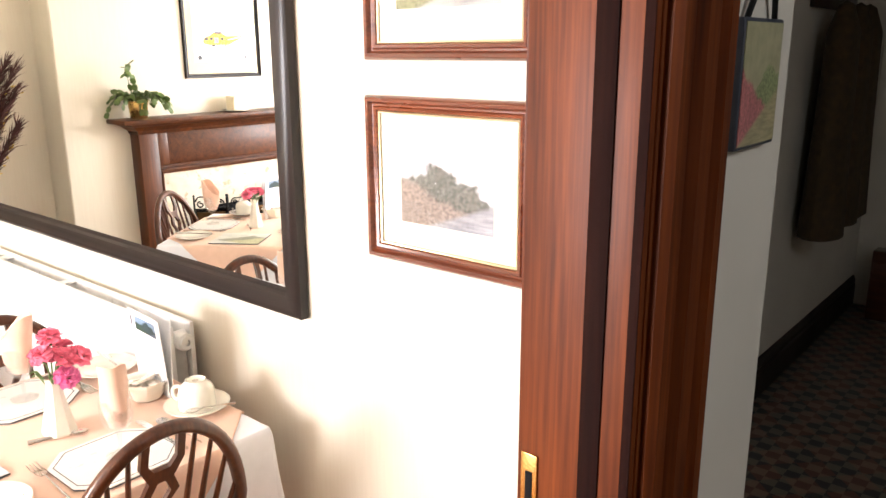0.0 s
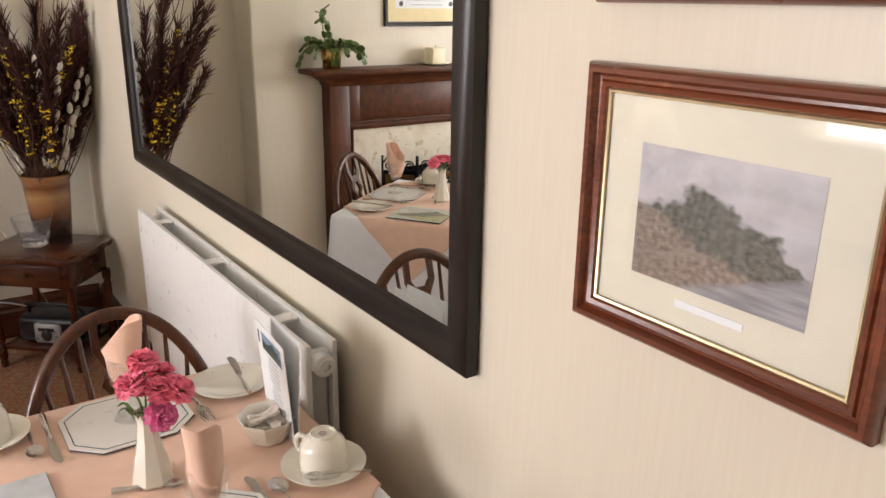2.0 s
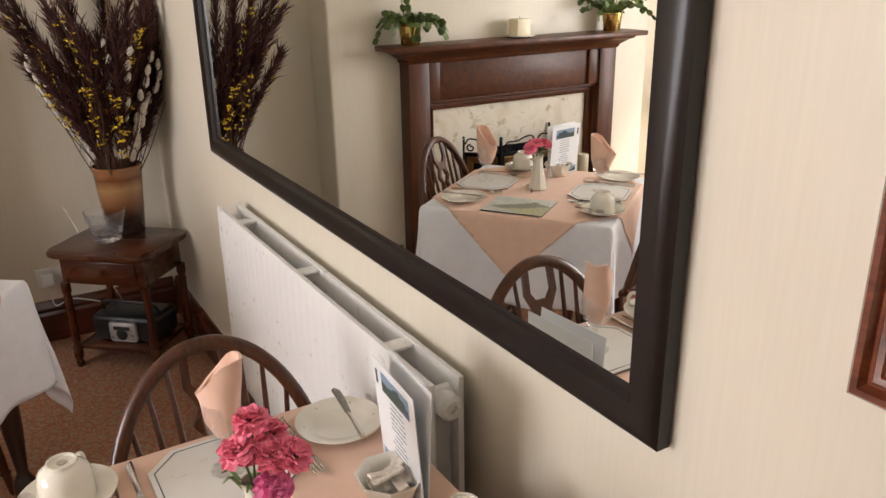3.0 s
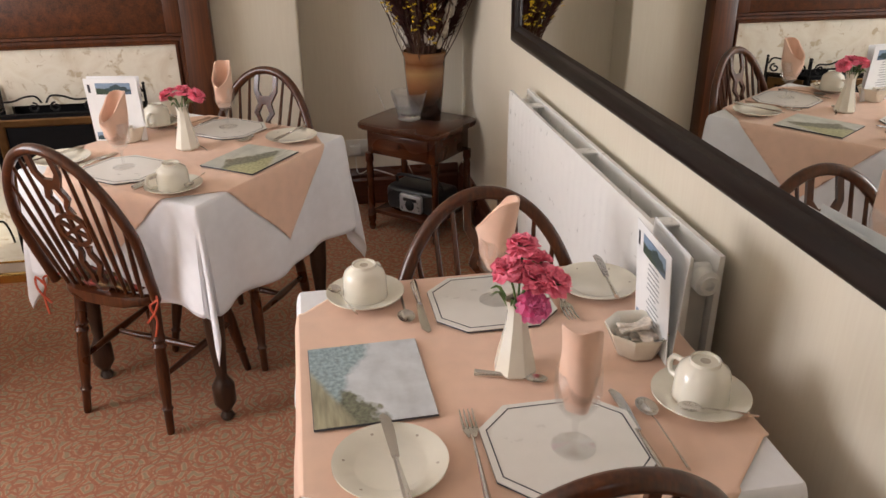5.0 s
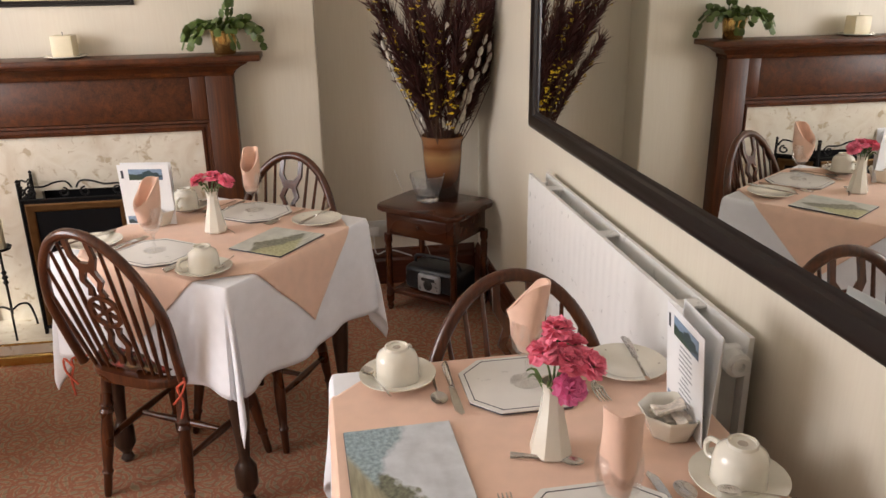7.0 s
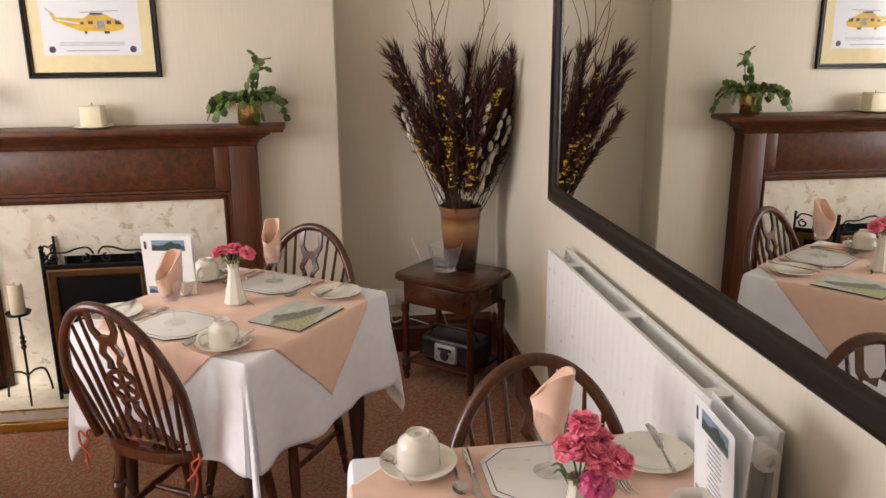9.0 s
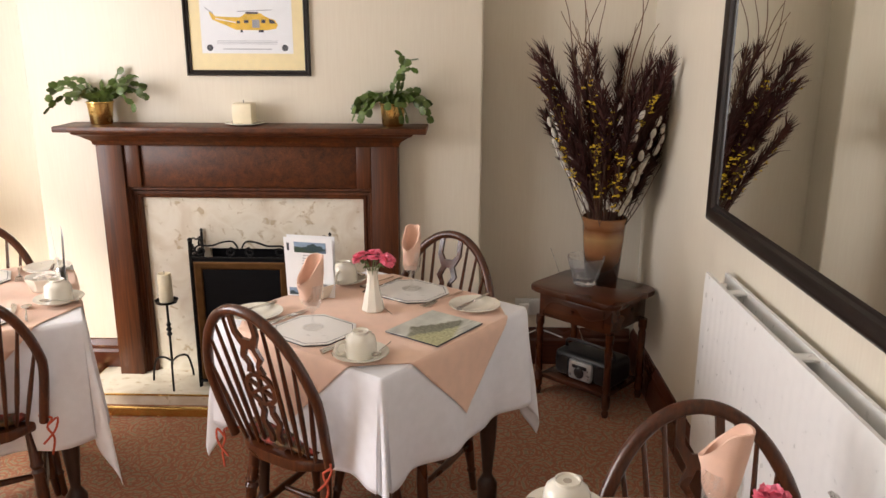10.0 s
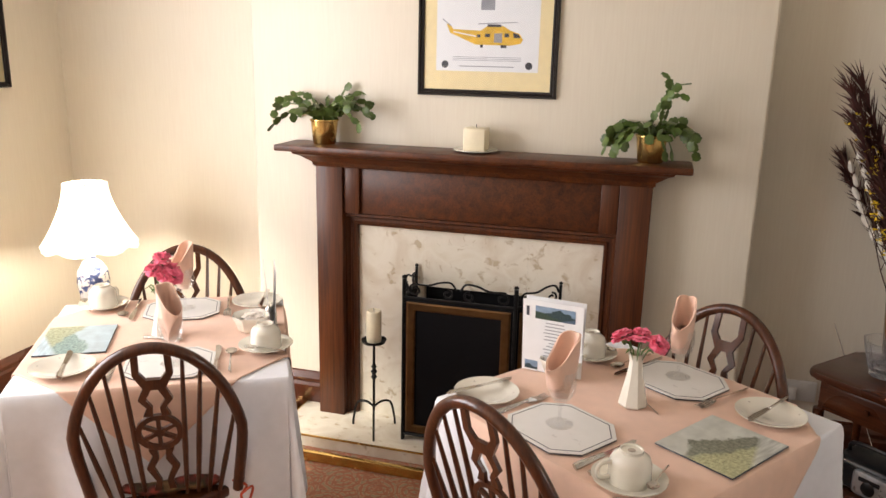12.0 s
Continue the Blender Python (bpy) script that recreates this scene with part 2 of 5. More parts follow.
M_BLACKFRAME = wood("ebonised_frame", (0.006, 0.0035, 0.003), (0.014, 0.007, 0.0055), 0.36, "X", 0.12)
M_GILT = plain("gilt", (0.62, 0.52, 0.33), 0.35, 0.9, vary=0.1)
M_BRASS = plain("brass", (0.68, 0.46, 0.16), 0.25, 1.0, scale=18, vary=0.15)
M_TARNISH = plain("tarnished_brass", (0.13, 0.07, 0.027), 0.45, 0.9, scale=18, vary=0.2)
M_IRON = plain("black_iron", (0.012, 0.012, 0.012), 0.5, 0.6)
M_BLACK = plain("black_mesh", (0.006, 0.006, 0.007), 0.55)
M_BLACK.node_tree.nodes["Principled BSDF"].inputs["Specular IOR Level"].default_value = 0.12
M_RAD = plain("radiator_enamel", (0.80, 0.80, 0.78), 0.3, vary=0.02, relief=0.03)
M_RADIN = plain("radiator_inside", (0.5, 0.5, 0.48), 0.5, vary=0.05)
M_CLOTH = plain("white_linen", (0.80, 0.81, 0.85), 0.85, vary=0.03, fine=700, relief=0.3, sheen=0.2)
M_PEACH = plain("peach_linen", (0.78, 0.535, 0.405), 0.85, vary=0.04, fine=700, relief=0.3, sheen=0.2)
M_NAPKIN = plain("peach_napkin", (0.78, 0.52, 0.395), 0.85, vary=0.05, fine=700, relief=0.35, sheen=0.2)
M_CHINA = plain("cream_china", (0.78, 0.75, 0.65), 0.15, vary=0.03, relief=0.02, coat=0.4)
M_CHINAMARK = plain("china_motif", (0.45, 0.40, 0.33), 0.25)
M_MAT = plain("white_place_mat", (0.76, 0.75, 0.71), 0.3, vary=0.02, relief=0.03)
M_INK = plain("dark_line", (0.05, 0.055, 0.07), 0.4)
M_STEEL = plain("cutlery_steel", (0.62, 0.60, 0.57), 0.2, 1.0, vary=0.08)
M_GLASS = thin_glass("clear_thin_glass", 0.16)
M_CUTGLASS = plain("cut_glass", (0.95, 0.96, 0.97), 0.1, vary=0.01, relief=0.0)
M_CUTGLASS.node_tree.nodes["Principled BSDF"].inputs["Transmission Weight"].default_value = 0.92
M_CUTGLASS.node_tree.nodes["Principled BSDF"].inputs["IOR"].default_value = 1.35
M_PGLASS = thin_glass("picture_glazing")
M_MIRROR = mirror_mat()
M_PAPER = plain("white_paper", (0.82, 0.83, 0.84), 0.4, vary=0.02, relief=0.03)
M_INKGREY = plain("grey_print", (0.34, 0.35, 0.38), 0.5)
M_INKBLUE = painting("menu_photo", (0.25, 0.36, 0.5), (0.03, 0.06, 0.07), (0.04, 0.07, 0.05), (0.10, 0.15, 0.22), 0.1, 0.05, 0.1)
M_MOUNT = plain("cream_mount", (0.74, 0.71, 0.60), 0.6, vary=0.02)
M_MOUNTY = plain("buff_mount", (0.84, 0.73, 0.45), 0.6, vary=0.03)
M_PETAL = plain("pink_petal", (0.93, 0.23, 0.34), 0.6, scale=60, vary=0.1)
M_PETALD = plain("magenta_petal", (0.88, 0.22, 0.46), 0.6, scale=60, vary=0.12)
M_STEM = plain("flower_stem", (0.10, 0.17, 0.05), 0.5)
M_LEAF = plain("cactus_leaf", (0.085, 0.135, 0.028), 0.4, scale=40, vary=0.35)
M_PLUME = plain("brown_plume", (0.062, 0.018, 0.014), 0.8, scale=25, vary=0.4)
M_TWIG = plain("twig", (0.075, 0.036, 0.02), 0.75, scale=40, vary=0.3)
M_CURL = plain("curly_willow", (0.16, 0.085, 0.045), 0.7, scale=40, vary=0.3)
M_YELLOW = plain("yellow_bloom", (0.75, 0.52, 0.02), 0.6, scale=50, vary=0.2)
M_CATKIN = plain("white_catkin", (0.70, 0.66, 0.58), 0.85, scale=60, vary=0.15)
M_WAX = plain("cream_wax", (0.80, 0.72, 0.52), 0.45, vary=0.04)
M_PLASTIC = plain("black_plastic", (0.012, 0.013, 0.015), 0.35)
M_SILVER = plain("silver_plastic", (0.50, 0.52, 0.54), 0.3, 0.5)
M_WHITEPL = plain("white_plastic", (0.75, 0.75, 0.72), 0.4, vary=0.02)
M_SHADE = shade_silk()
M_WILLOW = willow()
M_TILE = hall_tiles()
M_FLORAL = floral()
M_RED = plain("red_tie", (0.45, 0.07, 0.03), 0.8)
M_COAT = plain("hall_coat_cloth", (0.06, 0.035, 0.014), 0.9, vary=0.3)
M_SUGAR = plain("paper_sachet", (0.75, 0.68, 0.60), 0.6, scale=90, vary=0.25)

# ---- mesh helpers ----


def part(name, bm, material, parent=None, label="", smooth=True, m=None):
    me = bpy.data.meshes.new(name)
    bm.to_mesh(me)
    bm.free()
    if smooth:
        me.polygons.foreach_set("use_smooth", [True] * len(me.polygons))
        me.set_sharp_from_angle(angle=radians(38))
    me.materials.append(material)
    ob = new(name, me)
    if parent is not None:
        ob.parent = parent
    if m is not None:
        ob.matrix_basis = m
    if label:
        tagged(ob, label)
    return ob


def structure(name, bm, material, label, category, smooth=False):
    return tagged(part(name, bm, material, smooth=smooth), label, category, kind="structure")


def thing(name, label, category, m=None, group=""):
    ob = new(name)
    ob.empty_display_size = 0.1
    if m is not None:
        ob.matrix_basis = m
    return tagged(ob, label, category, group)


def shape():
    return bmesh.new()


def box(bm, x0, x1, y0, y1, z0, z1, bevel=0.0, m=None, segments=2):
    b = bmesh.new()
    bmesh.ops.create_cube(b, size=1, matrix=Matrix.Translation(((x0 + x1) / 2, (y0 + y1) / 2, (z0 + z1) / 2)) @ Matrix.Diagonal((abs(x1 - x0), abs(y1 - y0), abs(z1 - z0), 1)))
    if bevel:
        bmesh.ops.bevel(b, geom=list(b.edges), offset=bevel, segments=segments, profile=0.5, affect="EDGES")
    return join(bm, b, m)


def join(bm, b, m=None):
    vs = [bm.verts.new(m @ v.co if m is not None else v.co) for v in b.verts]
    b.verts.index_update()
    for f in b.faces:
        bm.faces.new([vs[v.index] for v in f.verts])
    b.free()
    return bm


def lathe(bm, profile, n=24, m=None, turn=0.0):
    rings = []
    for r, z in profile:
        if r < 1e-5:
            co = Vector((0, 0, z))
            rings.append([bm.verts.new(m @ co if m is not None else co)])
            continue
        ring = []
        for i in range(n):
            a = turn + 2 * math.pi * i / n
            co = Vector((r * math.cos(a), r * math.sin(a), z))
            ring.append(bm.verts.new(m @ co if m is not None else co))
        rings.append(ring)
    for a, b in zip(rings, rings[1:]):
        for i in range(n):
            j = (i + 1) % n
            q = [a[i % len(a)], a[j % len(a)], b[j % len(b)], b[i % len(b)]]
            q = [v for k, v in enumerate(q) if v not in q[:k]]
            if len(q) > 2:
                bm.faces.new(q)
    return bm


def tube(bm, pts, r, n=8, m=None, flat=1.0):
    pts = [Vector(p) for p in pts]
    rs = r if isinstance(r, (list, tuple)) else [r] * len(pts)
    rings, side = [], None
    for i, p in enumerate(pts):
        d = (pts[min(i + 1, len(pts) - 1)] - pts[max(i - 1, 0)]).normalized()
        if side is None:
            side = d.orthogonal().normalized()
        side = (side - d * side.dot(d)).normalized()
        up = d.cross(side)
        ring = []
        for k in range(n):
            a = 2 * math.pi * k / n
            co = p + (side * math.cos(a) + up * math.sin(a) * flat) * rs[i]
            ring.append(bm.verts.new(m @ co if m is not None else co))
        rings.append(ring)
    for a, b in zip(rings, rings[1:]):
        for k in range(n):
            bm.faces.new((a[k], a[(k + 1) % n], b[(k + 1) % n], b[k]))
    bm.faces.new(rings[0][::-1])
    bm.faces.new(rings[-1])
    return bm


def plate_of(bm, outline, thick, m=None):
    """A flat outline in x and y, given a thickness upwards."""
    low = [bm.verts.new(m @ Vector((x, y, 0)) if m is not None else (x, y, 0)) for x, y in outline]
    top = [bm.verts.new(m @ Vector((x, y, thick)) if m is not None else (x, y, thick)) for x, y in outline]
    bm.faces.new(low[::-1])
    bm.faces.new(top)
    for i in range(len(low)):
        j = (i + 1) % len(low)
        bm.faces.new((low[i], low[j], top[j], top[i]))
    return bm


def moulding(bm, w, h, profile, m=None):
    """A mitred frame round an opening w by h in x and z; profile: steps of (outward, towards the viewer)."""
    loops = []
    for d, y in profile:
        loop = []
        for sx, sz in ((-1, -1), (1, -1), (1, 1), (-1, 1)):
            co = Vector((sx * (w / 2 + d), -y, sz * (h / 2 + d)))
            loop.append(bm.verts.new(m @ co if m is not None else co))
        loops.append(loop)
    for a, b in zip(loops, loops[1:]):
        for i in range(4):
            j = (i + 1) % 4
            bm.faces.new((a[i], a[j], b[j], b[i]))
    return bm


def smooth_path(pts, n=6):
    pts = [Vector(p) for p in pts]
    out = []
    for i in range(len(pts) - 1):
        p0, p1, p2, p3 = pts[max(i - 1, 0)], pts[i], pts[i + 1], pts[min(i + 2, len(pts) - 1)]
        for k in range(n):
            t = k / n
            out.append(0.5 * ((2 * p1) + (p2 - p0) * t + (2 * p0 - 5 * p1 + 4 * p2 - p3) * t * t + (3 * p1 - p0 - 3 * p2 + p3) * t ** 3))
    out.append(pts[-1])
    return out


# ---- the room ----
structure("floor", box(shape(), -5.2, EAST_OUT, SOUTH - 0.3, NORTH + 0.1, -0.1, 0), M_CARPET, "red and sage patterned fitted carpet", "floor")
structure("wall_north", box(shape(), -5.1, EAST_OUT, NORTH, HALL_N, 0, CEIL), M_WALL, "cream textured wallpaper on the mirror wall", "wall")
structure("wall_west", box(shape(), -5.1, ALCOVE, SOUTH - 0.3, NORTH, 0, CEIL), M_WALL, "cream wallpaper at the back of the alcoves", "wall")
bm = box(shape(), ALCOVE, BREAST, BREAST_L, BREAST_R, 0, CEIL)
bmesh.ops.bevel(bm, geom=[e for e in bm.edges if abs((e.verts[0].co - e.verts[1].co).z) > 1 and e.verts[0].co.x > -4.6], offset=0.012, segments=3, profile=0.5, affect="EDGES")
structure("chimney_breast", bm, M_WALL, "cream papered chimney breast with rounded corners", "wall", True)
bm = box(shape(), -5.1, WIN_X0, SOUTH - 0.3, SOUTH, 0, CEIL)
box(bm, WIN_X1, EAST_OUT, SOUTH - 0.3, SOUTH, 0, CEIL)
box(bm, WIN_X0, WIN_X1, SOUTH - 0.3, SOUTH, 0, WIN_Z0)
box(bm, WIN_X0, WIN_X1, SOUTH - 0.3, SOUTH, WIN_Z1, CEIL)
structure("wall_south", bm, M_WALL, "cream papered window wall", "wall")
bm = box(shape(), EAST_IN, EAST_OUT, SOUTH, DOOR_S - 0.03, 0, CEIL)
box(bm, EAST_IN, EAST_OUT, DOOR_N + 0.03, NORTH, 0, CEIL)
box(bm, EAST_IN, EAST_OUT, DOOR_S - 0.03, DOOR_N + 0.03, DOOR_H + 0.03, CEIL)
structure("wall_east", bm, M_WALL, "cream papered wall with the doorway", "wall")
structure("ceiling", box(shape(), -5.1, 1.6, SOUTH - 0.3, 6.0, CEIL, CEIL + 0.1), M_CEIL, "plain white painted ceiling", "ceiling")

# window, behind the walk
window = tagged(thing("window_1", "white sash window with a deep opening", "window"), kind="structure")
cx, cz = (WIN_X0 + WIN_X1) / 2, (WIN_Z0 + WIN_Z1) / 2
bm = shape()
moulding(bm, WIN_X1 - WIN_X0 - 0.12, WIN_Z1 - WIN_Z0 - 0.12, [(0, 0), (0, 0.06), (0.058, 0.06), (0.058, 0), (0, 0)], Matrix.Translation((cx, SOUTH - 0.2, cz)))
part("window_frame", bm, M_WHITEPL, window)
for f in (-0.33, 0.33):
    part("mullion", box(shape(), cx + f - 0.025, cx + f + 0.025, SOUTH - 0.25, SOUTH - 0.2, WIN_Z0 + 0.06, WIN_Z1 - 0.06, 0.004), M_WHITEPL, window)
part("window_sill", box(shape(), WIN_X0, WIN_X1, SOUTH - 0.19, SOUTH + 0.03, WIN_Z0 + 0.002, WIN_Z0 + 0.03, 0.006), M_WHITEPL, window)
structure("ground", box(shape(), -60, 60, -80, SOUTH - 0.31, -0.5, -0.4), plain("garden_ground", (0.09, 0.11, 0.05), 0.9, scale=0.6, vary=0.3), "plain grass outside the window", "ground")

# skirting


def skirting(name, length, m, material):
    prof = [(0, 0), (0.02, 0), (0.02, 0.125), (0.014, 0.14), (0.017, 0.148), (0.017, 0.158), (0.006, 0.185), (0, 0.19)]
    bm = shape()
    a = [bm.verts.new(m @ Vector((0, -y, z))) for y, z in prof]
    b = [bm.verts.new(m @ Vector((length, -y, z))) for y, z in prof]
    for i in range(len(prof) - 1):
        bm.faces.new((a[i], b[i], b[i + 1], a[i + 1]))
    bm.faces.new(a)
    bm.faces.new(b[::-1])
    return structure(name, bm, material, "varnished red-brown moulded wooden skirting board", "baseboard")


skirting("baseboard_1", EAST_IN - ALCOVE, pose(ALCOVE, NORTH, 0), M_SKIRT)
skirting("baseboard_2", NORTH - BREAST_R - 0.022, pose(ALCOVE, BREAST_R, 0, 0, 0, 90), M_SKIRT_Y)
skirting("baseboard_3", BREAST_R - 0.11, pose(BREAST, 0.11, 0, 0, 0, 90), M_SKIRT_Y)
skirting("baseboard_4", -1.24 - BREAST_L, pose(BREAST, BREAST_L, 0, 0, 0, 90), M_SKIRT_Y)
skirting("baseboard_5", BREAST_L - SOUTH, pose(ALCOVE, SOUTH, 0, 0, 0, 90), M_SKIRT_Y)
skirting("baseboard_6", EAST_IN - ALCOVE, pose(EAST_IN, SOUTH, 0, 0, 0, 180), M_SKIRT)
skirting("baseboard_7", ALCOVE * -1 + BREAST - 0.0, pose(BREAST, BREAST_R, 0, 0, 0, 180), M_SKIRT)

# doorway: lining, stop, architraves
door = tagged(thing("door_1", "open doorway with varnished red-brown moulded frame", "doorway"), kind="structure")
for y0, y1, s in ((DOOR_N, DOOR_N + 0.03, -1), (DOOR_S - 0.03, DOOR_S, 1)):
    part("jamb", box(shape(), EAST_IN - 0.004, EAST_OUT + 0.004, y0, y1, 0, DOOR_H + 0.03, 0.002), M_DOOR, door)
    ye = y0 if s < 0 else y1
    part("door_stop", box(shape(), EAST_IN + 0.092, EAST_OUT + 0.002, min(ye, ye + s * 0.014), max(ye, ye + s * 0.014), 0, DOOR_H, 0.002), M_DOOR, door)
part("head", box(shape(), EAST_IN - 0.004, EAST_OUT + 0.004, DOOR_S, DOOR_N, DOOR_H, DOOR_H + 0.03, 0.002), M_DOOR, door)
ARCH = [(0, 0), (0, 0.012), (0.010, 0.020), (0.022, 0.020), (0.028, 0.012), (0.055, 0.012), (0.062, 0.024), (0.078, 0.030), (0.092, 0.022), (0.098, 0.034), (0.118, 0.034), (0.125, 0.026), (0.125, 0)]
DW, DH = DOOR_N - DOOR_S + 0.012, DOOR_H + 2.0
for rot, x in ((90, EAST_OUT), (-90, EAST_IN)):
    prof = ARCH if rot > 0 else [(min(d, 0.05), min(y, 0.010)) for d, y in ARCH[:6]] + [(0.055, 0.0)]
    bm = moulding(shape(), DW, DH, prof, pose(x, (DOOR_S + DOOR_N) / 2, DOOR_H / 2 - 1.0 + 0.003, 0, 0, rot))
    bmesh.ops.bisect_plane(bm, geom=list(bm.verts) + list(bm.edges) + list(bm.faces), plane_co=(0, 0, 0.001), plane_no=(0, 0, -1), clear_outer=True)
    part("architrave", bm, M_DOOR, door)
# thin dark strips put the shade of the stop's corner and gap into colour
M_STRIP = wood("door_shade_strip", (0.008, 0.0025, 0.002), (0.025, 0.006, 0.003), 0.8, "Z", 0.0)
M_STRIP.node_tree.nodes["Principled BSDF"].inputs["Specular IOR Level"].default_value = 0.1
part("shade_strip", box(shape(), EAST_IN + 0.091, EAST_IN + 0.118, DOOR_N - 0.0165, DOOR_N - 0.0142, 0, DOOR_H - 0.002, 0.0008), M_STRIP, door, "dark strip for the shade beside the door stop")
part("shade_strip", box(shape(), EAST_OUT - 0.009, EAST_OUT + 0.003, DOOR_N - 0.0165, DOOR_N - 0.0142, 0, DOOR_H - 0.002, 0.0008), M_STRIP, door, "dark strip for the shade beside the door stop")
bm = box(shape(), EAST_IN, EAST_IN + 0.025, DOOR_N - 0.003, DOOR_N, 0.965, 1.075, 0.001)
strike = part("strike_plate", bm, M_BRASS, door, "brass strike plate")
part("keeper", box(shape(), EAST_IN + 0.008, EAST_IN + 0.018, DOOR_N - 0.0045, DOOR_N - 0.003, 0.985, 1.05), M_BLACK, strike)

# hall
structure("hall_floor", box(shape(), EAST_OUT, 1.6, SOUTH, 6.0, -0.1, -0.002), M_TILE, "dark patterned encaustic hall tiles", "floor")
structure("hall_floor_2", box(shape(), HALL_W - 0.05, EAST_OUT, HALL_N, 6.0, -0.1, -0.002), M_TILE, "dark patterned encaustic hall tiles", "floor")
structure("hall_wall_west", box(shape(), HALL_W - 0.15, HALL_W, HALL_N, 6.0, 0, CEIL), M_HALLWALL, "dim painted hall wall", "wall")
structure("hall_wall_north", box(shape(), HALL_W - 0.15, 1.7, 6.0, 6.1, 0, CEIL), M_HALLWALL, "dim painted wall at the hall's end", "wall")
structure("hall_wall_east", box(shape(), 1.6, 1.7, SOUTH - 0.1, 6.0, 0, CEIL), M_HALLWALL, "dim painted hall wall", "wall")
structure("hall_wall_south", box(shape(), EAST_OUT, 1.6, SOUTH - 0.1, SOUTH, 0, CEIL), M_HALLWALL, "dim painted wall at the hall's end", "wall")
structure("hall_wall_return", box(shape(), EAST_OUT, EAST_OUT + 0.004, DOOR_N + 0.13, HALL_N, 0, CEIL), M_HALLWALL, "cream painted strip of hall wall", "wall")
skirting("baseboard_8", 4.4, pose(HALL_W, HALL_N, 0, 0, 0, 90), M_BLACKFRAME)
structure("hall_pillar", box(shape(), HALL_W, HALL_W + 0.2, 5.4, 5.7, 0, CEIL, 0.01), M_HALLWALL, "pale painted hall pier", "wall")

# ---- things on the mirror wall ----
mirror = thing("wall_mirror", "long wall mirror in a dark ebonised frame", "mirror", pose(-2.687, NORTH, 1.470, 0, 0, -0.25))
MW, MH, FW = 2.054, 0.973, 0.066
bm = moulding(shape(), MW - 2 * FW, MH - 2 * FW, [(0, 0.012), (0.004, 0.016), (0.012, 0.017), (0.018, 0.026), (0.044, 0.033), (0.056, 0.030), (FW, 0.022), (FW, 0.0)])
part("frame", bm, M_BLACKFRAME, mirror)
part("mirror_glass", box(shape(), -MW / 2 + FW - 0.004, MW / 2 - FW + 0.004, -0.013, -0.002, -MH / 2 + FW - 0.004, MH / 2 - FW + 0.004), M_MIRROR, mirror, "silvered glass", smooth=False)


def framed(name, label, m, w, h, fw, material, mount, print_mat, pw, ph, poff=0.0, gilt=True, group=""):
    """w and h: outside size; the mount shows between frame and print."""
    ob = thing(name, label, "picture", m, group)
    iw, ih = w - 2 * fw, h - 2 * fw
    part("frame", moulding(shape(), iw, ih, [(0, 0.008), (0.002, 0.013), (fw * 0.25, 0.015), (fw * 0.33, 0.012), (fw * 0.45, 0.012), (fw * 0.6, 0.021), (fw * 0.8, 0.022), (fw * 0.95, 0.017), (fw, 0.012), (fw, 0)]), material, ob)
    if gilt:
        part("slip", moulding(shape(), iw - 0.010, ih - 0.010, [(0, 0.008), (0.001, 0.010), (0.0035, 0.011), (0.006, 0.0085)]), M_GILT, ob, "gilt inner slip")
    part("mount", box(shape(), -iw / 2, iw / 2, -0.006, -0.001, -ih / 2, ih / 2), mount, ob, smooth=False)
    pr = part("print", box(shape(), -pw / 2, pw / 2, -0.0005, 0, -ph / 2, ph / 2), print_mat, ob, smooth=False, m=pose(0, -0.0062, poff))
    bm = shape()
    bm.faces.new([bm.verts.new((x_, -0.0076, z_)) for x_, z_ in ((-iw / 2, -ih / 2), (iw / 2, -ih / 2), (iw / 2, ih / 2), (-iw / 2, ih / 2))])
    part("glazing", bm, M_PGLASS, ob, smooth=False).visible_shadow = False
    return ob


M_PRINT1 = painting("lake_print", (0.60, 0.58, 0.60), (0.15, 0.15, 0.125), (0.30, 0.245, 0.205), (0.34, 0.34, 0.36), 0.224, 0.156, -0.1)
M_PRINT2 = painting("field_print", (0.55, 0.55, 0.52), (0.16, 0.20, 0.12), (0.26, 0.26, 0.14), (0.40, 0.40, 0.38), 0.24, 0.135, 0.3)
pic = framed("framed_print", "lake and mountain print in a red-brown moulded frame", pose(-1.2475, NORTH, 1.334), 0.395, 0.324, 0.030, M_FRAME, M_MOUNT, M_PRINT1, 0.224, 0.156, -0.002, group="prints by the door")
bm = box(shape(), -0.045, 0.045, -0.0068, -0.006, -0.104, -0.095)
part("caption", bm, M_PAPER, pic, smooth=False)
pic2 = framed("framed_print", "pale landscape print in a red-brown moulded frame", pose(-1.2445, NORTH, 1.724), 0.395, 0.324, 0.030, M_FRAME, M_MOUNT, M_PRINT2, 0.24, 0.15, 0.004, group="prints by the door")

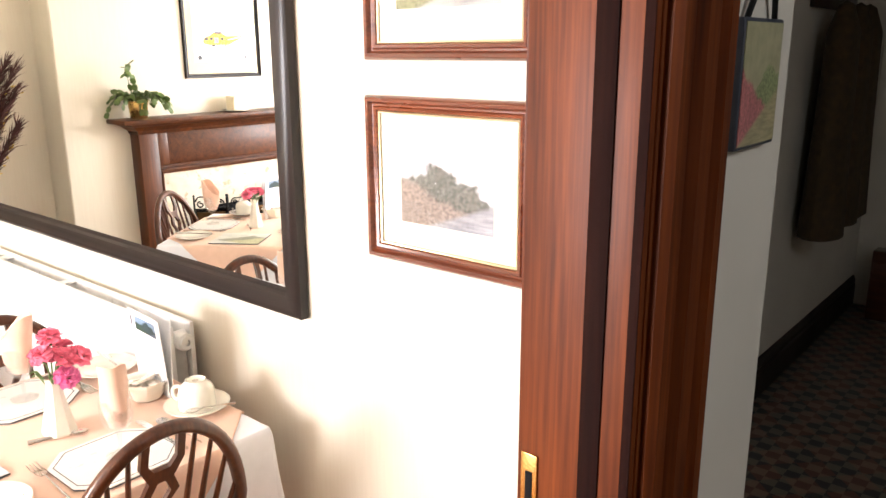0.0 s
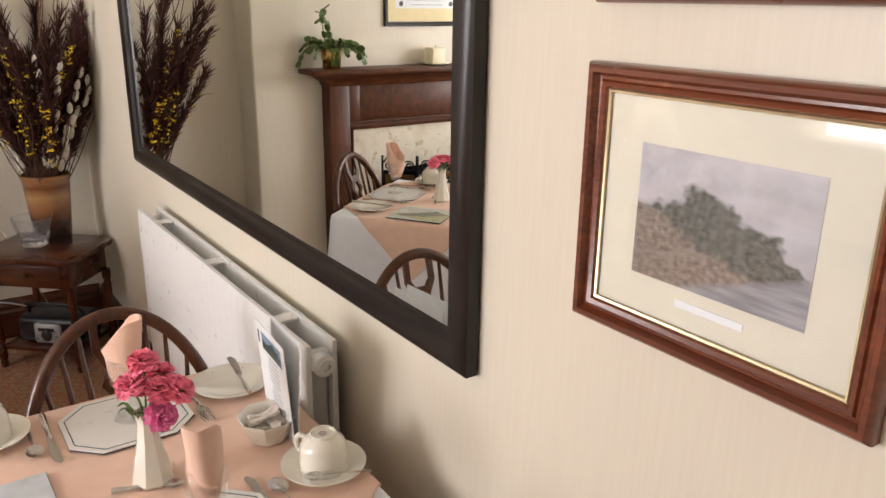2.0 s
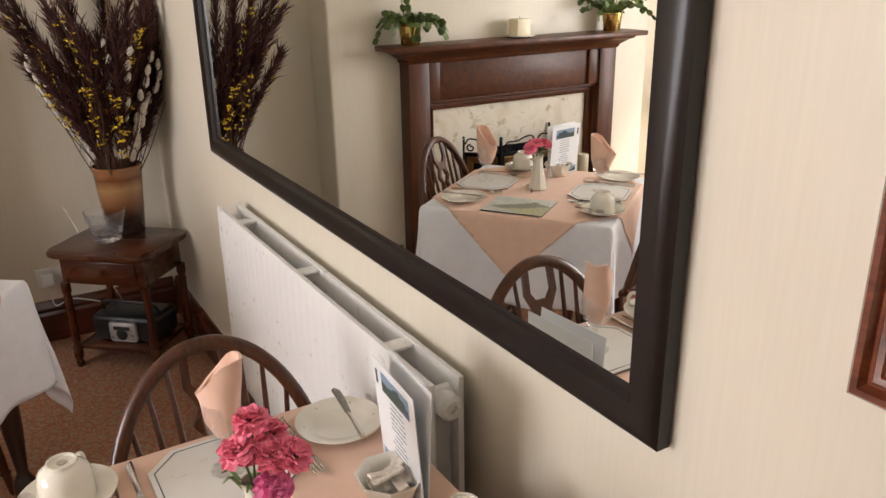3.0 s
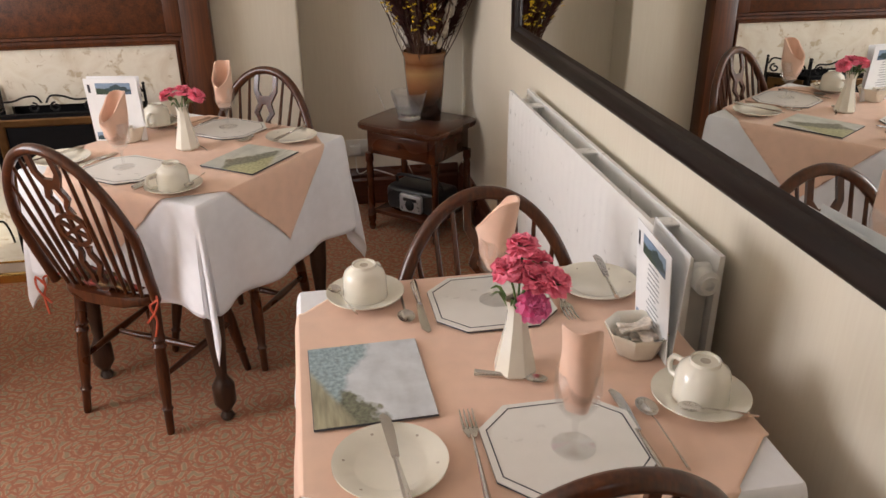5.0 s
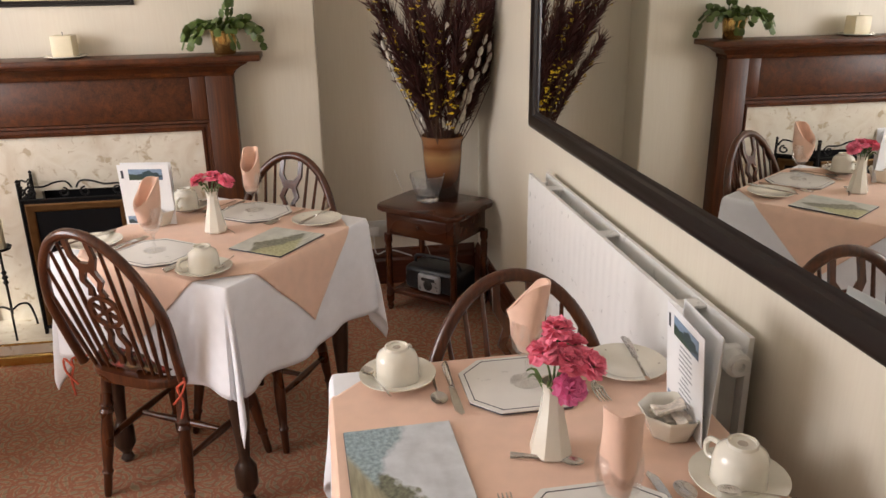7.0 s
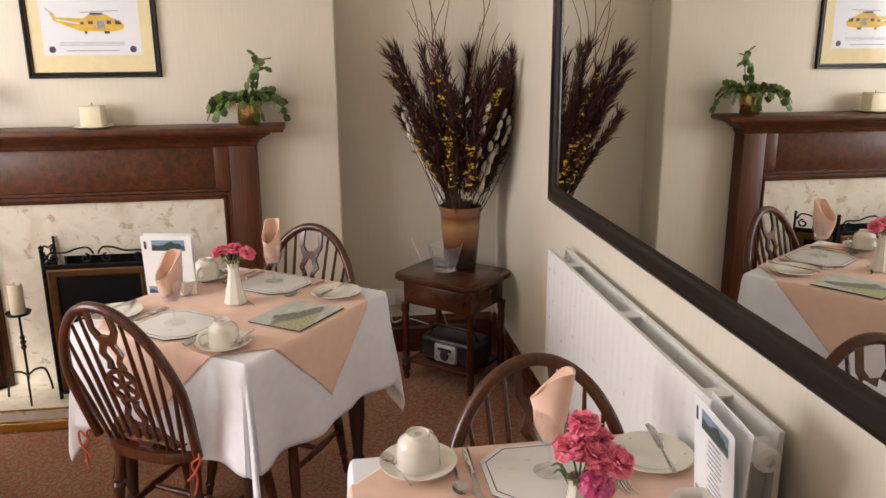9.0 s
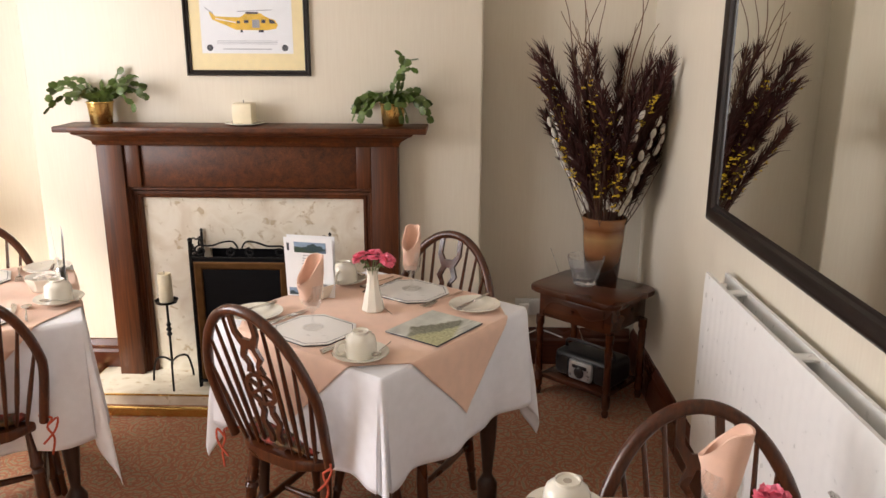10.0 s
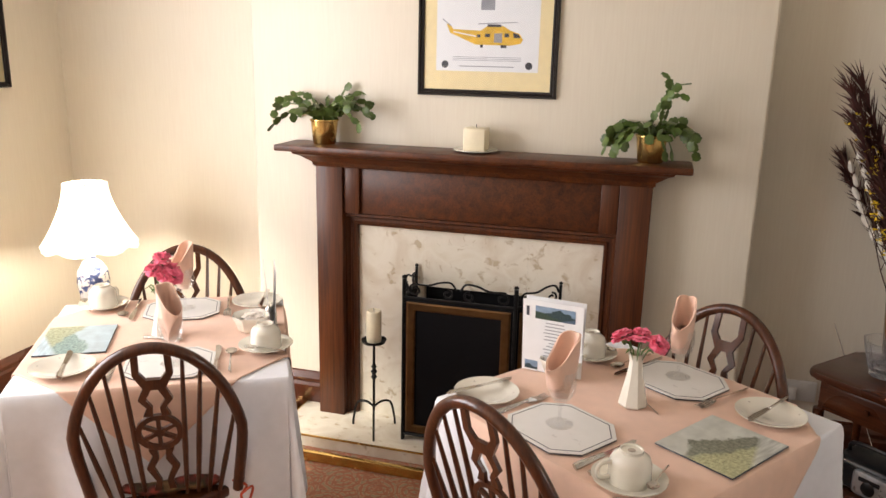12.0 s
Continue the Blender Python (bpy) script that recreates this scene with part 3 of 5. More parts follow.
# radiator
rad = thing("radiator", "white double-panel radiator fixed below the mirror", "radiator", pose(-2.77, NORTH, 0))
RW, RZ0, RZ1 = 1.31, 0.28, 0.878
for nm, y0 in (("front_panel", -0.100), ("back_panel", -0.040)):
    bm = shape()
    n = 171
    cols = []
    for i in range(n):
        x = -RW / 2 + RW * i / (n - 1)
        k = (i % 6)
        d = 0.0 if k in (0, 1, 2) else 0.0009
        if i < 3 or i > n - 4:
            d = 0.002
        cols.append([bm.verts.new((x, y0 + (d if j in (1, 2) else 0.0) + (0.004 if j in (0, 3) else 0), z)) for j, z in enumerate((RZ0, RZ0 + 0.03, RZ1 - 0.035, RZ1))])
        cols[-1] += [bm.verts.new((x, y0 + 0.014, RZ1)), bm.verts.new((x, y0 + 0.014, RZ0))]
    for a, b in zip(cols, cols[1:]):
        for j in range(6):
            k = (j + 1) % 6
            bm.faces.new((a[j], b[j], b[k], a[k]))
    bm.faces.new(cols[0])
    bm.faces.new(cols[-1][::-1])
    part(nm, bm, M_RAD, rad)
for f in (-0.36, 0.0, 0.36):
    part("bracket", box(shape(), f * RW - 0.02, f * RW + 0.02, -0.088, -0.02, RZ1 - 0.010, RZ1 - 0.004, 0.001), M_RAD, rad)
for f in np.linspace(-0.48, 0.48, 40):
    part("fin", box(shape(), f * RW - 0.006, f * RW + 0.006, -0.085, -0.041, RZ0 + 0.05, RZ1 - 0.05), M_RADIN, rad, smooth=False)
for x in (-RW / 2 + 0.03, RW / 2 - 0.03):
    bm = tube(shape(), [(x, -0.088, RZ1 - 0.045), (x, -0.030, RZ1 - 0.045)], 0.02, 14)
    part("header_pipe", bm, M_RAD, rad)
bm = lathe(shape(), [(0, 0), (0.022, 0), (0.024, 0.006), (0.024, 0.03), (0.018, 0.034), (0.018, 0.038), (0.009, 0.038), (0.008, 0.03), (0, 0.03)], 18, pose(RW / 2 - 0.012, -0.063, RZ1 - 0.045, 0, 90, 0))
part("end_plug", bm, M_WHITEPL, rad, "round white end plug")
for x in (-RW / 2 + 0.08, RW / 2 - 0.08):
    part("foot_pipe", tube(shape(), [(x, -0.06, RZ0 + 0.04), (x, -0.06, 0.0)], 0.008, 10), M_RAD, rad)

# ---- fireplace ----
FY = -0.565
fire = thing("fireplace", "dark mahogany mantelpiece round a cream marble slip", "fireplace", pose(BREAST, FY, 0, 0, 0, 90) @ Matrix.Diagonal((0.90, 1, 0.928, 1)))
# local: x along the wall, -y into the room
part("mantel_shelf", box(shape(), -0.876, 0.876, -0.205, -0.001, 1.285, 1.312, 0.006), M_MANTEL, fire)
bm = shape()
prof = [(0.735, 0.100, 1.215), (0.742, 0.106, 1.222), (0.742, 0.112, 1.235), (0.760, 0.122, 1.245), (0.785, 0.142, 1.262), (0.808, 0.165, 1.272), (0.815, 0.170, 1.2845)]
loops = [[bm.verts.new((-x, -0.002, z)), bm.verts.new((-x, -y, z)), bm.verts.new((x, -y, z)), bm.verts.new((x, -0.002, z))] for x, y, z in prof]
for a, b in zip(loops, loops[1:]):
    for i in range(3):
        bm.faces.new((a[i], a[i + 1], b[i + 1], b[i]))
bm.faces.new(loops[0][::-1])
bm.faces.new(loops[-1])
part("cornice", bm, M_MANTEL, fire, smooth=False)
for s in (-1, 1):
    part("pilaster", box(shape(), min(s * 0.605, s * 0.732), max(s * 0.605, s * 0.732), -0.098, -0.002, 0.05, 1.22, 0.003), M_MANTEL_Z, fire)
    part("capital_block", box(shape(), min(s * 0.53, s * 0.603), max(s * 0.53, s * 0.603), -0.086, -0.002, 1.013, 1.219, 0.003), M_MANTEL_Z, fire)
part("frieze", box(shape(), -0.529, 0.529, -0.072, -0.002, 1.013, 1.218, 0.002), M_MANTEL, fire)
bm = moulding(shape(), 1.104, 0.903 * 2, [(0, 0.03), (0.004, 0.05), (0.016, 0.056), (0.022, 0.05), (0.036, 0.05), (0.044, 0.066), (0.056, 0.066), (0.060, 0.05), (0.060, 0.0)], pose(0, 0, 0.05))
bmesh.ops.bisect_plane(bm, geom=list(bm.verts) + list(bm.edges) + list(bm.faces), plane_co=(0, 0, 0.05), plane_no=(0, 0, -1), clear_outer=True)
part("inner_moulding", bm, M_MANTEL_Z, fire)
for x0, x1, z0 in ((-0.552, -0.2355, 0.05), (0.2355, 0.552, 0.05), (-0.235, 0.235, 0.70)):
    part("marble_slip", box(shape(), x0, x1, -0.032, -0.002, z0, 0.953), M_MARBLE, fire, "flecked cream marble", smooth=False)
bm = box(shape(), -0.234, 0.234, -0.008, -0.002, 0.05, 0.699)
part("fire_back", bm, M_BLACK, fire, "black firebox", smooth=False)

hearth = thing("hearth", "cream marble hearth slab with a thin brass edge", "hearth", pose(BREAST, FY, 0, 0, 0, 90) @ Matrix.Diagonal((0.95, 0.70, 1, 1)))
out = [(-0.80, -0.001), (-0.80, -0.36), (-0.72, -0.45), (0.72, -0.45), (0.80, -0.36), (0.80, -0.001)]
part("slab", plate_of(shape(), out, 0.048, pose(0, 0, 0.001)), M_MARBLE, hearth, smooth=False)
part("brass_edge", tube(shape(), [(x, y, 0.049) for x, y in ((-0.80, -0.01), (-0.80, -0.36), (-0.72, -0.45), (0.72, -0.45), (0.80, -0.36), (0.80, -0.01))], 0.005, 6), M_BRASS, hearth)
fender = thing("fender", "low polished brass fender standing before the hearth", "fender", pose(BREAST, FY, 0, 0, 0, 90) @ Matrix.Diagonal((0.97, 0.80, 1, 1)))
part("front_rail", box(shape(), -0.83, 0.83, -0.535, -0.505, 0.001, 0.042, 0.006), M_BRASS, fender)
for s in (-1, 1):
    part("side_rail", box(shape(), s * 0.83 - 0.012, s * 0.83 + 0.012, -0.504, -0.03, 0.001, 0.04, 0.005), M_BRASS, fender)
    part("finial", lathe(shape(), [(0, 0.04), (0.014, 0.04), (0.009, 0.05), (0.009, 0.085), (0.018, 0.092), (0.024, 0.108), (0.018, 0.126), (0, 0.132)], 16, pose(s * 0.83, -0.10, 0)), M_BRASS, fender)
    part("upper_bar", tube(shape(), [(s * 0.83, -0.12, 0.075), (s * 0.83, -0.48, 0.075)], 0.007, 8), M_BRASS, fender)

# folding fire screen
screen = thing("fire_screen", "black iron folding fire screen with scrolled top", "fire screen", pose(-4.297, -0.583, 0.0495, 0, 0, 90) @ Matrix.Diagonal((1, 1, 0.915, 1)))


def spiral(c, r, a0, turns, n=18):
    return [(c[0] + r * (1 - 0.62 * k / n) * math.cos(a0 + turns * 2 * math.pi * k / n), 0, c[1] + r * (1 - 0.62 * k / n) * math.sin(a0 + turns * 2 * math.pi * k / n)) for k in range(n + 1)]


def screen_leaf(w, m, scrolls):
    bm = shape()
    for x in (-w / 2, w / 2):
        tube(bm, [(x, 0, 0), (x, 0, 0.745)], 0.006, 6, m)
        lathe(bm, [(0, 0.745), (0.008, 0.75), (0.006, 0.757), (0, 0.762)], 8, m @ pose(x, 0, 0))
    for z in (0.03, 0.665):
        tube(bm, [(-w / 2, 0, z), (w / 2, 0, z)], 0.006, 6, m)
    leaf = part("leaf", bm, M_IRON, screen)
    bm = moulding(shape(), w - 0.10, 0.53, [(0, 0.001), (0, 0.005), (0.006, 0.008), (0.030, 0.008), (0.036, 0.005), (0.036, 0.001)], m @ pose(0, 0, 0.345))
    part("brass_border", bm, M_TARNISH, leaf, "tarnished brass border", smooth=False)
    part("mesh", box(shape(), -w / 2 + 0.004, w / 2 - 0.004, 0.0, 0.001, 0.035, 0.66, 0, m), M_BLACK, leaf, "fine black mesh", smooth=False)
    bm = shape()
    for k in range(scrolls):
        c = (k + 0.5 - scrolls / 2) * w / scrolls
        s = 1 if k % 2 == 0 else -1
        ww = w / scrolls * 0.46
        a = spiral((c - s * ww * 0.62, 0.70), 0.026, math.pi * 0.5 if s > 0 else math.pi * 0.5, s * 1.2)
        path = [(c + s * ww, 0, 0.715), (c + s * ww * 0.8, 0, 0.745), (c + s * ww * 0.35, 0, 0.742), (c - s * ww * 0.1, 0, 0.725)] + [(x, 0, z) for x, _, z in a]
        tube(bm, smooth_path(path, 3), 0.0045, 6, m)
        tube(bm, smooth_path(spiral((c + s * ww * 0.66, 0.695), 0.022, math.pi * 0.5, -s * 1.1), 2), 0.0045, 6, m)
    part("scrollwork", bm, M_IRON, leaf)


screen_leaf(0.44, pose(0, 0, 0), 2)
screen_leaf(0.19, pose(0.220 + 0.078, 0.062, 0, 0, 0, 40), 1)
screen_leaf(0.17, pose(-0.222, 0.095, 0, 0, 0, -88), 1)

stand = thing("candle_stand", "black wrought-iron tripod candle stand on the hearth", "candle stand", pose(-4.33, -0.938, 0.0495) @ Matrix.Diagonal((0.92, 0.92, 0.915, 1)))
part("stem", lathe(shape(), [(0, 0.10), (0.006, 0.10), (0.006, 0.25), (0.014, 0.262), (0.007, 0.275), (0.015, 0.288), (0.007, 0.30), (0.013, 0.312), (0.006, 0.325), (0.006, 0.425), (0, 0.425)], 12), M_IRON, stand)
for a in (20, 140, 260):
    c, s = math.cos(radians(a)), math.sin(radians(a))
    part("foot", tube(shape(), smooth_path([(0.004 * c, 0.004 * s, 0.12), (0.04 * c, 0.04 * s, 0.135), (0.085 * c, 0.085 * s, 0.12), (0.105 * c, 0.105 * s, 0.05), (0.11 * c, 0.11 * s, 0.005)], 4), 0.0055, 6), M_IRON, stand)
part("dish", lathe(shape(), [(0, 0.425), (0.05, 0.427), (0.056, 0.440), (0.052, 0.440), (0.047, 0.432), (0, 0.432)], 20), M_IRON, stand)
candle = thing("pillar_candle", "tall cream pillar candle on the iron stand", "candle", pose(-4.33, -0.938, 0.4449) @ Matrix.Diagonal((0.92, 0.92, 0.86, 1)))
part("wax", lathe(shape(), [(0, 0), (0.032, 0), (0.033, 0.01), (0.033, 0.145), (0.029, 0.152), (0.018, 0.148), (0, 0.146)], 20), M_WAX, candle)
part("wick", tube(shape(), [(0, 0, 0.14), (0.002, 0, 0.162)], 0.0015, 5), M_BLACK, candle)

candle = thing("square_candle", "stubby white candle on the mantel shelf", "candle", pose(-4.44, -0.567, 1.2177))
part("dish", lathe(shape(), [(0, 0), (0.06, 0), (0.085, 0.008), (0.084, 0.011), (0.055, 0.006), (0, 0.006)], 24), M_CHINA, candle)
part("wax", box(shape(), -0.042, 0.042, -0.042, 0.042, 0.006, 0.092, 0.006), M_WAX, candle)
part("wick", tube(shape(), [(0, 0, 0.09), (0.002, 0, 0.105)], 0.0015, 5), M_BLACK, candle)


def cactus(m, seed, lean):
    rnd = random.Random(seed)
    ob = thing("potted_cactus", "trailing green Christmas cactus in a brass pot", "pot plant", m, "plants on the mantelpiece")
    part("pot", lathe(shape(), [(0, 0), (0.047, 0), (0.05, 0.004), (0.060, 0.098), (0.064, 0.102), (0.064, 0.108), (0.058, 0.108), (0.054, 0.09), (0, 0.088)], 28), M_BRASS, ob, "polished brass pot")
    bm = shape()

    def segment(p, d, w, ln):
        side = d.cross(Vector((rnd.uniform(-1, 1), rnd.uniform(-1, 1), 0.6))).normalized()
        nrm = d.cross(side).normalized() * 0.003
        pts = [(0, 0.25), (0.2, 0.8), (0.45, 1.0), (0.6, 0.8), (0.8, 1.0), (1.0, 0.4)]
        for sg in (1, -1):
            mid = [bm.verts.new(p + d * ln * f + nrm * sg) for f, _ in pts]
            l_ = [bm.verts.new(p + d * ln * f + side * w * g) for f, g in pts]
            r_ = [bm.verts.new(p + d * ln * f - side * w * g) for f, g in pts]
            for i in range(len(pts) - 1):
                bm.faces.new((mid[i], mid[i + 1], l_[i + 1], l_[i]))
                bm.faces.new((mid[i], r_[i], r_[i + 1], mid[i + 1]))
        return p + d * ln

    for k in range(46 if lean > 0 else 30):
        a = rnd.uniform(0, 2 * math.pi)
        p = Vector((0.03 * math.cos(a), 0.03 * math.sin(a), 0.09))
        tall = k < 3 and lean > 0
        out_ = 0.25 if tall else rnd.uniform(0.5, 1.3) if lean > 0 else rnd.uniform(0.35, 0.9)
        d = Vector((math.cos(a) * out_, math.sin(a) * out_, 1.1)).normalized()
        if tall:
            d = Vector((0.05, lean * 0.25, 1)).normalized()
        for s in range(7 if tall else rnd.randint(4, 6) if lean > 0 else rnd.randint(5, 7)):
            p = segment(p, d, 0.0185, 0.040)
            d = (d + Vector((rnd.uniform(-0.25, 0.25), rnd.uniform(-0.25, 0.25) + (lean * 0.05 if tall else 0), 0.0 if tall and s < 4 else -0.55 if lean > 0 else -0.36))).normalized()
            if p.z < 0.0 and p.to_2d().length < 0.075:
                break
    part("leaves", bm, M_LEAF, ob, "flat jointed green leaves")


cactus(pose(-4.43, -1.186, 1.2177) @ Matrix.Scale(0.9, 4), 3, -1)
cactus(pose(-4.43, 0.075, 1.2177) @ Matrix.Scale(0.9, 4), 8, 1)

# rescue-helicopter poster over the mantel
poster = framed("framed_poster", "yellow helicopter poster with buff mount and dark frame", pose(BREAST, -0.555, 1.747, 0, 0, 90) @ Matrix.Scale(0.878, 4), 0.615, 0.745, 0.028, M_BLACKFRAME, M_MOUNTY, M_PAPER, 0.45, 0.56, 0.015, gilt=False)
Y = -0.0069


def flat_shape(name, pts, mat_, y=Y):
    part(name, plate_of(shape(), pts, 0.0003, pose(0, y + 0.0003, 0, 90, 0, 0)), mat_, poster, smooth=False)


M_HELI = plain("helicopter_yellow", (0.75, 0.50, 0.05), 0.5, scale=25, vary=0.15)
HZ = -0.125
flat_shape("fuselage", [(x * 1.0, z + HZ) for x, z in ((-0.18, 0.055), (-0.165, 0.02), (-0.05, -0.028), (0.10, -0.03), (0.145, -0.022), (0.155, -0.005), (0.14, 0.018), (0.10, 0.032), (0.07, 0.05), (0.0, 0.05), (-0.03, 0.03), (-0.15, 0.035), (-0.17, 0.06))], M_HELI)
flat_shape("cockpit_glass", [(0.115, HZ + 0.002), (0.145, HZ + 0.002), (0.135, HZ + 0.017), (0.112, HZ + 0.022)], M_INK, Y - 0.0004)
flat_shape("cabin_door", [(0.03, HZ - 0.018), (0.065, HZ - 0.018), (0.065, HZ + 0.02), (0.03, HZ + 0.02)], M_INKGREY, Y - 0.0004)
flat_shape("rotor", [(-0.04, HZ + 0.056), (0.13, HZ + 0.064), (0.13, HZ + 0.067), (-0.04, HZ + 0.06)], M_INKGREY, Y - 0.0004)
flat_shape("tail_rotor", [(-0.20, HZ + 0.075), (-0.16, HZ + 0.045), (-0.158, HZ + 0.049), (-0.198, HZ + 0.079)], M_INKGREY, Y - 0.0004)
for x0, x1, z0, z1 in ((-0.01, 0.012, 0.004, 0.018), (0.075, 0.095, 0.004, 0.020), (-0.045, -0.03, 0.002, 0.014), (0.0, 0.06, 0.046, 0.056), (0.06, 0.085, -0.040, -0.028), (-0.03, -0.018, -0.040, -0.028)):
    flat_shape("marking", [(x0, HZ + z0), (x1, HZ + z0), (x1, HZ + z1), (x0, HZ + z1)], M_INK, Y - 0.0004)
flat_shape("tail_stripe", [(-0.15, HZ + 0.022), (-0.05, HZ + 0.004), (-0.05, HZ + 0.009), (-0.15, HZ + 0.027)], M_PAPER, Y - 0.0004)
for z0 in (-0.206, -0.213, -0.220):
    flat_shape("caption", [(-0.15, z0), (0.15, z0), (0.15, z0 + 0.002), (-0.15, z0 + 0.002)], M_INKGREY)
flat_shape("header_block", [(-0.03, -0.01), (0.03, -0.01), (0.03, 0.035), (-0.03, 0.035)], M_INKGREY)
for cxx in (-0.185, 0.185):
    flat_shape("badge", [(cxx + 0.016 * math.cos(k * math.pi / 5), -0.238 + 0.016 * math.sin(k * math.pi / 5)) for k in range(10)], M_INK)
flat_shape("caption", [(-0.12, -0.246), (0.12, -0.246), (0.12, -0.242), (-0.12, -0.242)], M_INKGREY)
framed("framed_print", "print with a buff mount in a thin dark frame", pose(-4.15, SOUTH, 1.70, 0, 0, 180), 0.50, 0.62, 0.025, M_BLACKFRAME, M_MOUNTY, M_PAPER, 0.36, 0.46, gilt=False)

# ---- corner stand with the dried arrangement ----
ST = pose(-4.38, 0.965, 0, 0, 0, 48) @ Matrix.Diagonal((0.92, 0.92, 0.955, 1))
side = thing("side_table", "mahogany side table with a drawer and lower shelf", "side table", ST)
# local: front towards -y
outl = []
for cx_, cy_, st in ((0.19, -0.16, -90), (0.19, 0.13, 0), (-0.19, 0.13, 90), (-0.19, -0.16, 180)):
    for k in range(7):
        a = radians(st + 15 * k)
        outl.append((cx_ + 0.055 * math.cos(a), cy_ + 0.055 * math.sin(a)))
bm = plate_of(shape(), outl, 0.024, pose(0, 0, 0.526))
bmesh.ops.bevel(bm, geom=[e for e in bm.edges if abs(e.verts[0].co.z - e.verts[1].co.z) < 0.001], offset=0.007, segments=2, profile=0.5, affect="EDGES")
part("top", bm, M_STAND, side)
part("apron", box(shape(), -0.20, 0.20, -0.165, 0.145, 0.40, 0.525, 0.003), M_STAND, side)
dr = part("drawer", box(shape(), -0.165, 0.165, -0.174, -0.1655, 0.42, 0.505, 0.004), M_STAND, side)
part("knob", lathe(shape(), [(0, 0), (0.006, 0), (0.006, 0.008), (0.012, 0.014), (0.010, 0.02), (0, 0.022)], 12, pose(0, -0.174, 0.462, 90, 0, 0)), M_STAND, dr)
for x in (-0.195, 0.195):
    for y in (-0.16, 0.14):
        part("leg", lathe(shape(), [(0, 0.001), (0.013, 0.001), (0.018, 0.02), (0.014, 0.035), (0.021, 0.05), (0.021, 0.10), (0.015, 0.112), (0.019, 0.13), (0.016, 0.20), (0.019, 0.33), (0.015, 0.345), (0.021, 0.36), (0.021, 0.40), (0, 0.40)], 14, pose(x, y, 0)), M_STAND, side)
part("shelf", box(shape(), -0.19, 0.19, -0.155, 0.135, 0.085, 0.105, 0.004), M_STAND, side)

VZ = 0.5254
VX, VY = -4.49, 1.012
vase = tagged(part("tall_vase", lathe(shape(), [(0, 0), (0.074, 0), (0.078, 0.004), (0.084, 0.08), (0.097, 0.28), (0.100, 0.322), (0.105, 0.332), (0.105, 0.343), (0.098, 0.348), (0.094, 0.335), (0.086, 0.2), (0.06, 0.05), (0, 0.045)], 36), M_GLAZE), "brown and ochre banded stoneware vase on the side table", "vase")
vase.matrix_basis = pose(VX, VY, VZ) @ Matrix.Diagonal((0.97, 0.97, 0.835, 1))
gl = tagged(part("glass_bowl", lathe(shape(), [(0, 0), (0.038, 0), (0.046, 0.004), (0.047, 0.02), (0.052, 0.03), (0.075, 0.115), (0.072, 0.115), (0.048, 0.034), (0.03, 0.024), (0, 0.022)], 12), M_CUTGLASS, smooth=False), "clear cut-glass bowl on the side table", "glass bowl")
gl.matrix_basis = pose(-4.395, 0.925, VZ) @ Matrix.Scale(1.12, 4)

dried = thing("dried_arrangement", "dark brown dried plumes, twigs, catkins and yellow sprigs", "dried flowers", pose(VX, VY, VZ + 0.05))
rnd = random.Random(11)


def limit(p):
    """Keep the stems clear of the walls in the corner."""
    w_ = Vector((p[0] + VX, p[1] + VY, p[2]))
    w_.x, w_.y = max(w_.x, ALCOVE + 0.012), min(w_.y, NORTH - 0.012)
    return Vector((w_.x - VX, w_.y - VY, w_.z))


def stem_path(ang, spread, height, wob=0.012, n=9):
    c, s = math.cos(ang), math.sin(ang)
    out_ = []
    ph = rnd.uniform(0, 6)
    for k in range(n):
        f = k / (n - 1)
        r = 0.03 + (0.026 * min(1, f * 3)) * min(1, spread * 6) + spread * max(0, f - 0.30) ** 1.15 * 1.38
        out_.append(limit((c * r + wob * f * math.sin(ph + 7 * f), s * r + wob * f * math.cos(ph + 6 * f), 0.0 + height * f)))
    return out_


def hairs(bm, pts, a, b, count, ln, up=0.8, width=0.0035):
    for _ in range(count):
        f = rnd.uniform(a, b) * (len(pts) - 1)
        i = min(int(f), len(pts) - 2)
        p = pts[i].lerp(pts[i + 1], f - i)
        d = (pts[i + 1] - pts[i]).normalized()
        q = (Vector((rnd.gauss(0, 1), rnd.gauss(0, 1), rnd.gauss(0, 0.5))).normalized() + d * up * rnd.uniform(0.8, 1.8)).normalized()
        sd = q.cross(Vector((rnd.gauss(0, 1), rnd.gauss(0, 1), rnd.gauss(0, 1)))).normalized() * width
        L_ = ln * rnd.uniform(0.5, 1.15)
        tip = limit(p + q * L_ + Vector((0, 0, -0.1 * L_)))
        mid = limit(p + q * L_ * 0.55)
        v = [bm.verts.new(p - sd * 0.5), bm.verts.new(p + sd * 0.5), bm.verts.new(mid + sd * 0.6), bm.verts.new(tip), bm.verts.new(mid - sd * 0.6)]
        bm.faces.new(v)


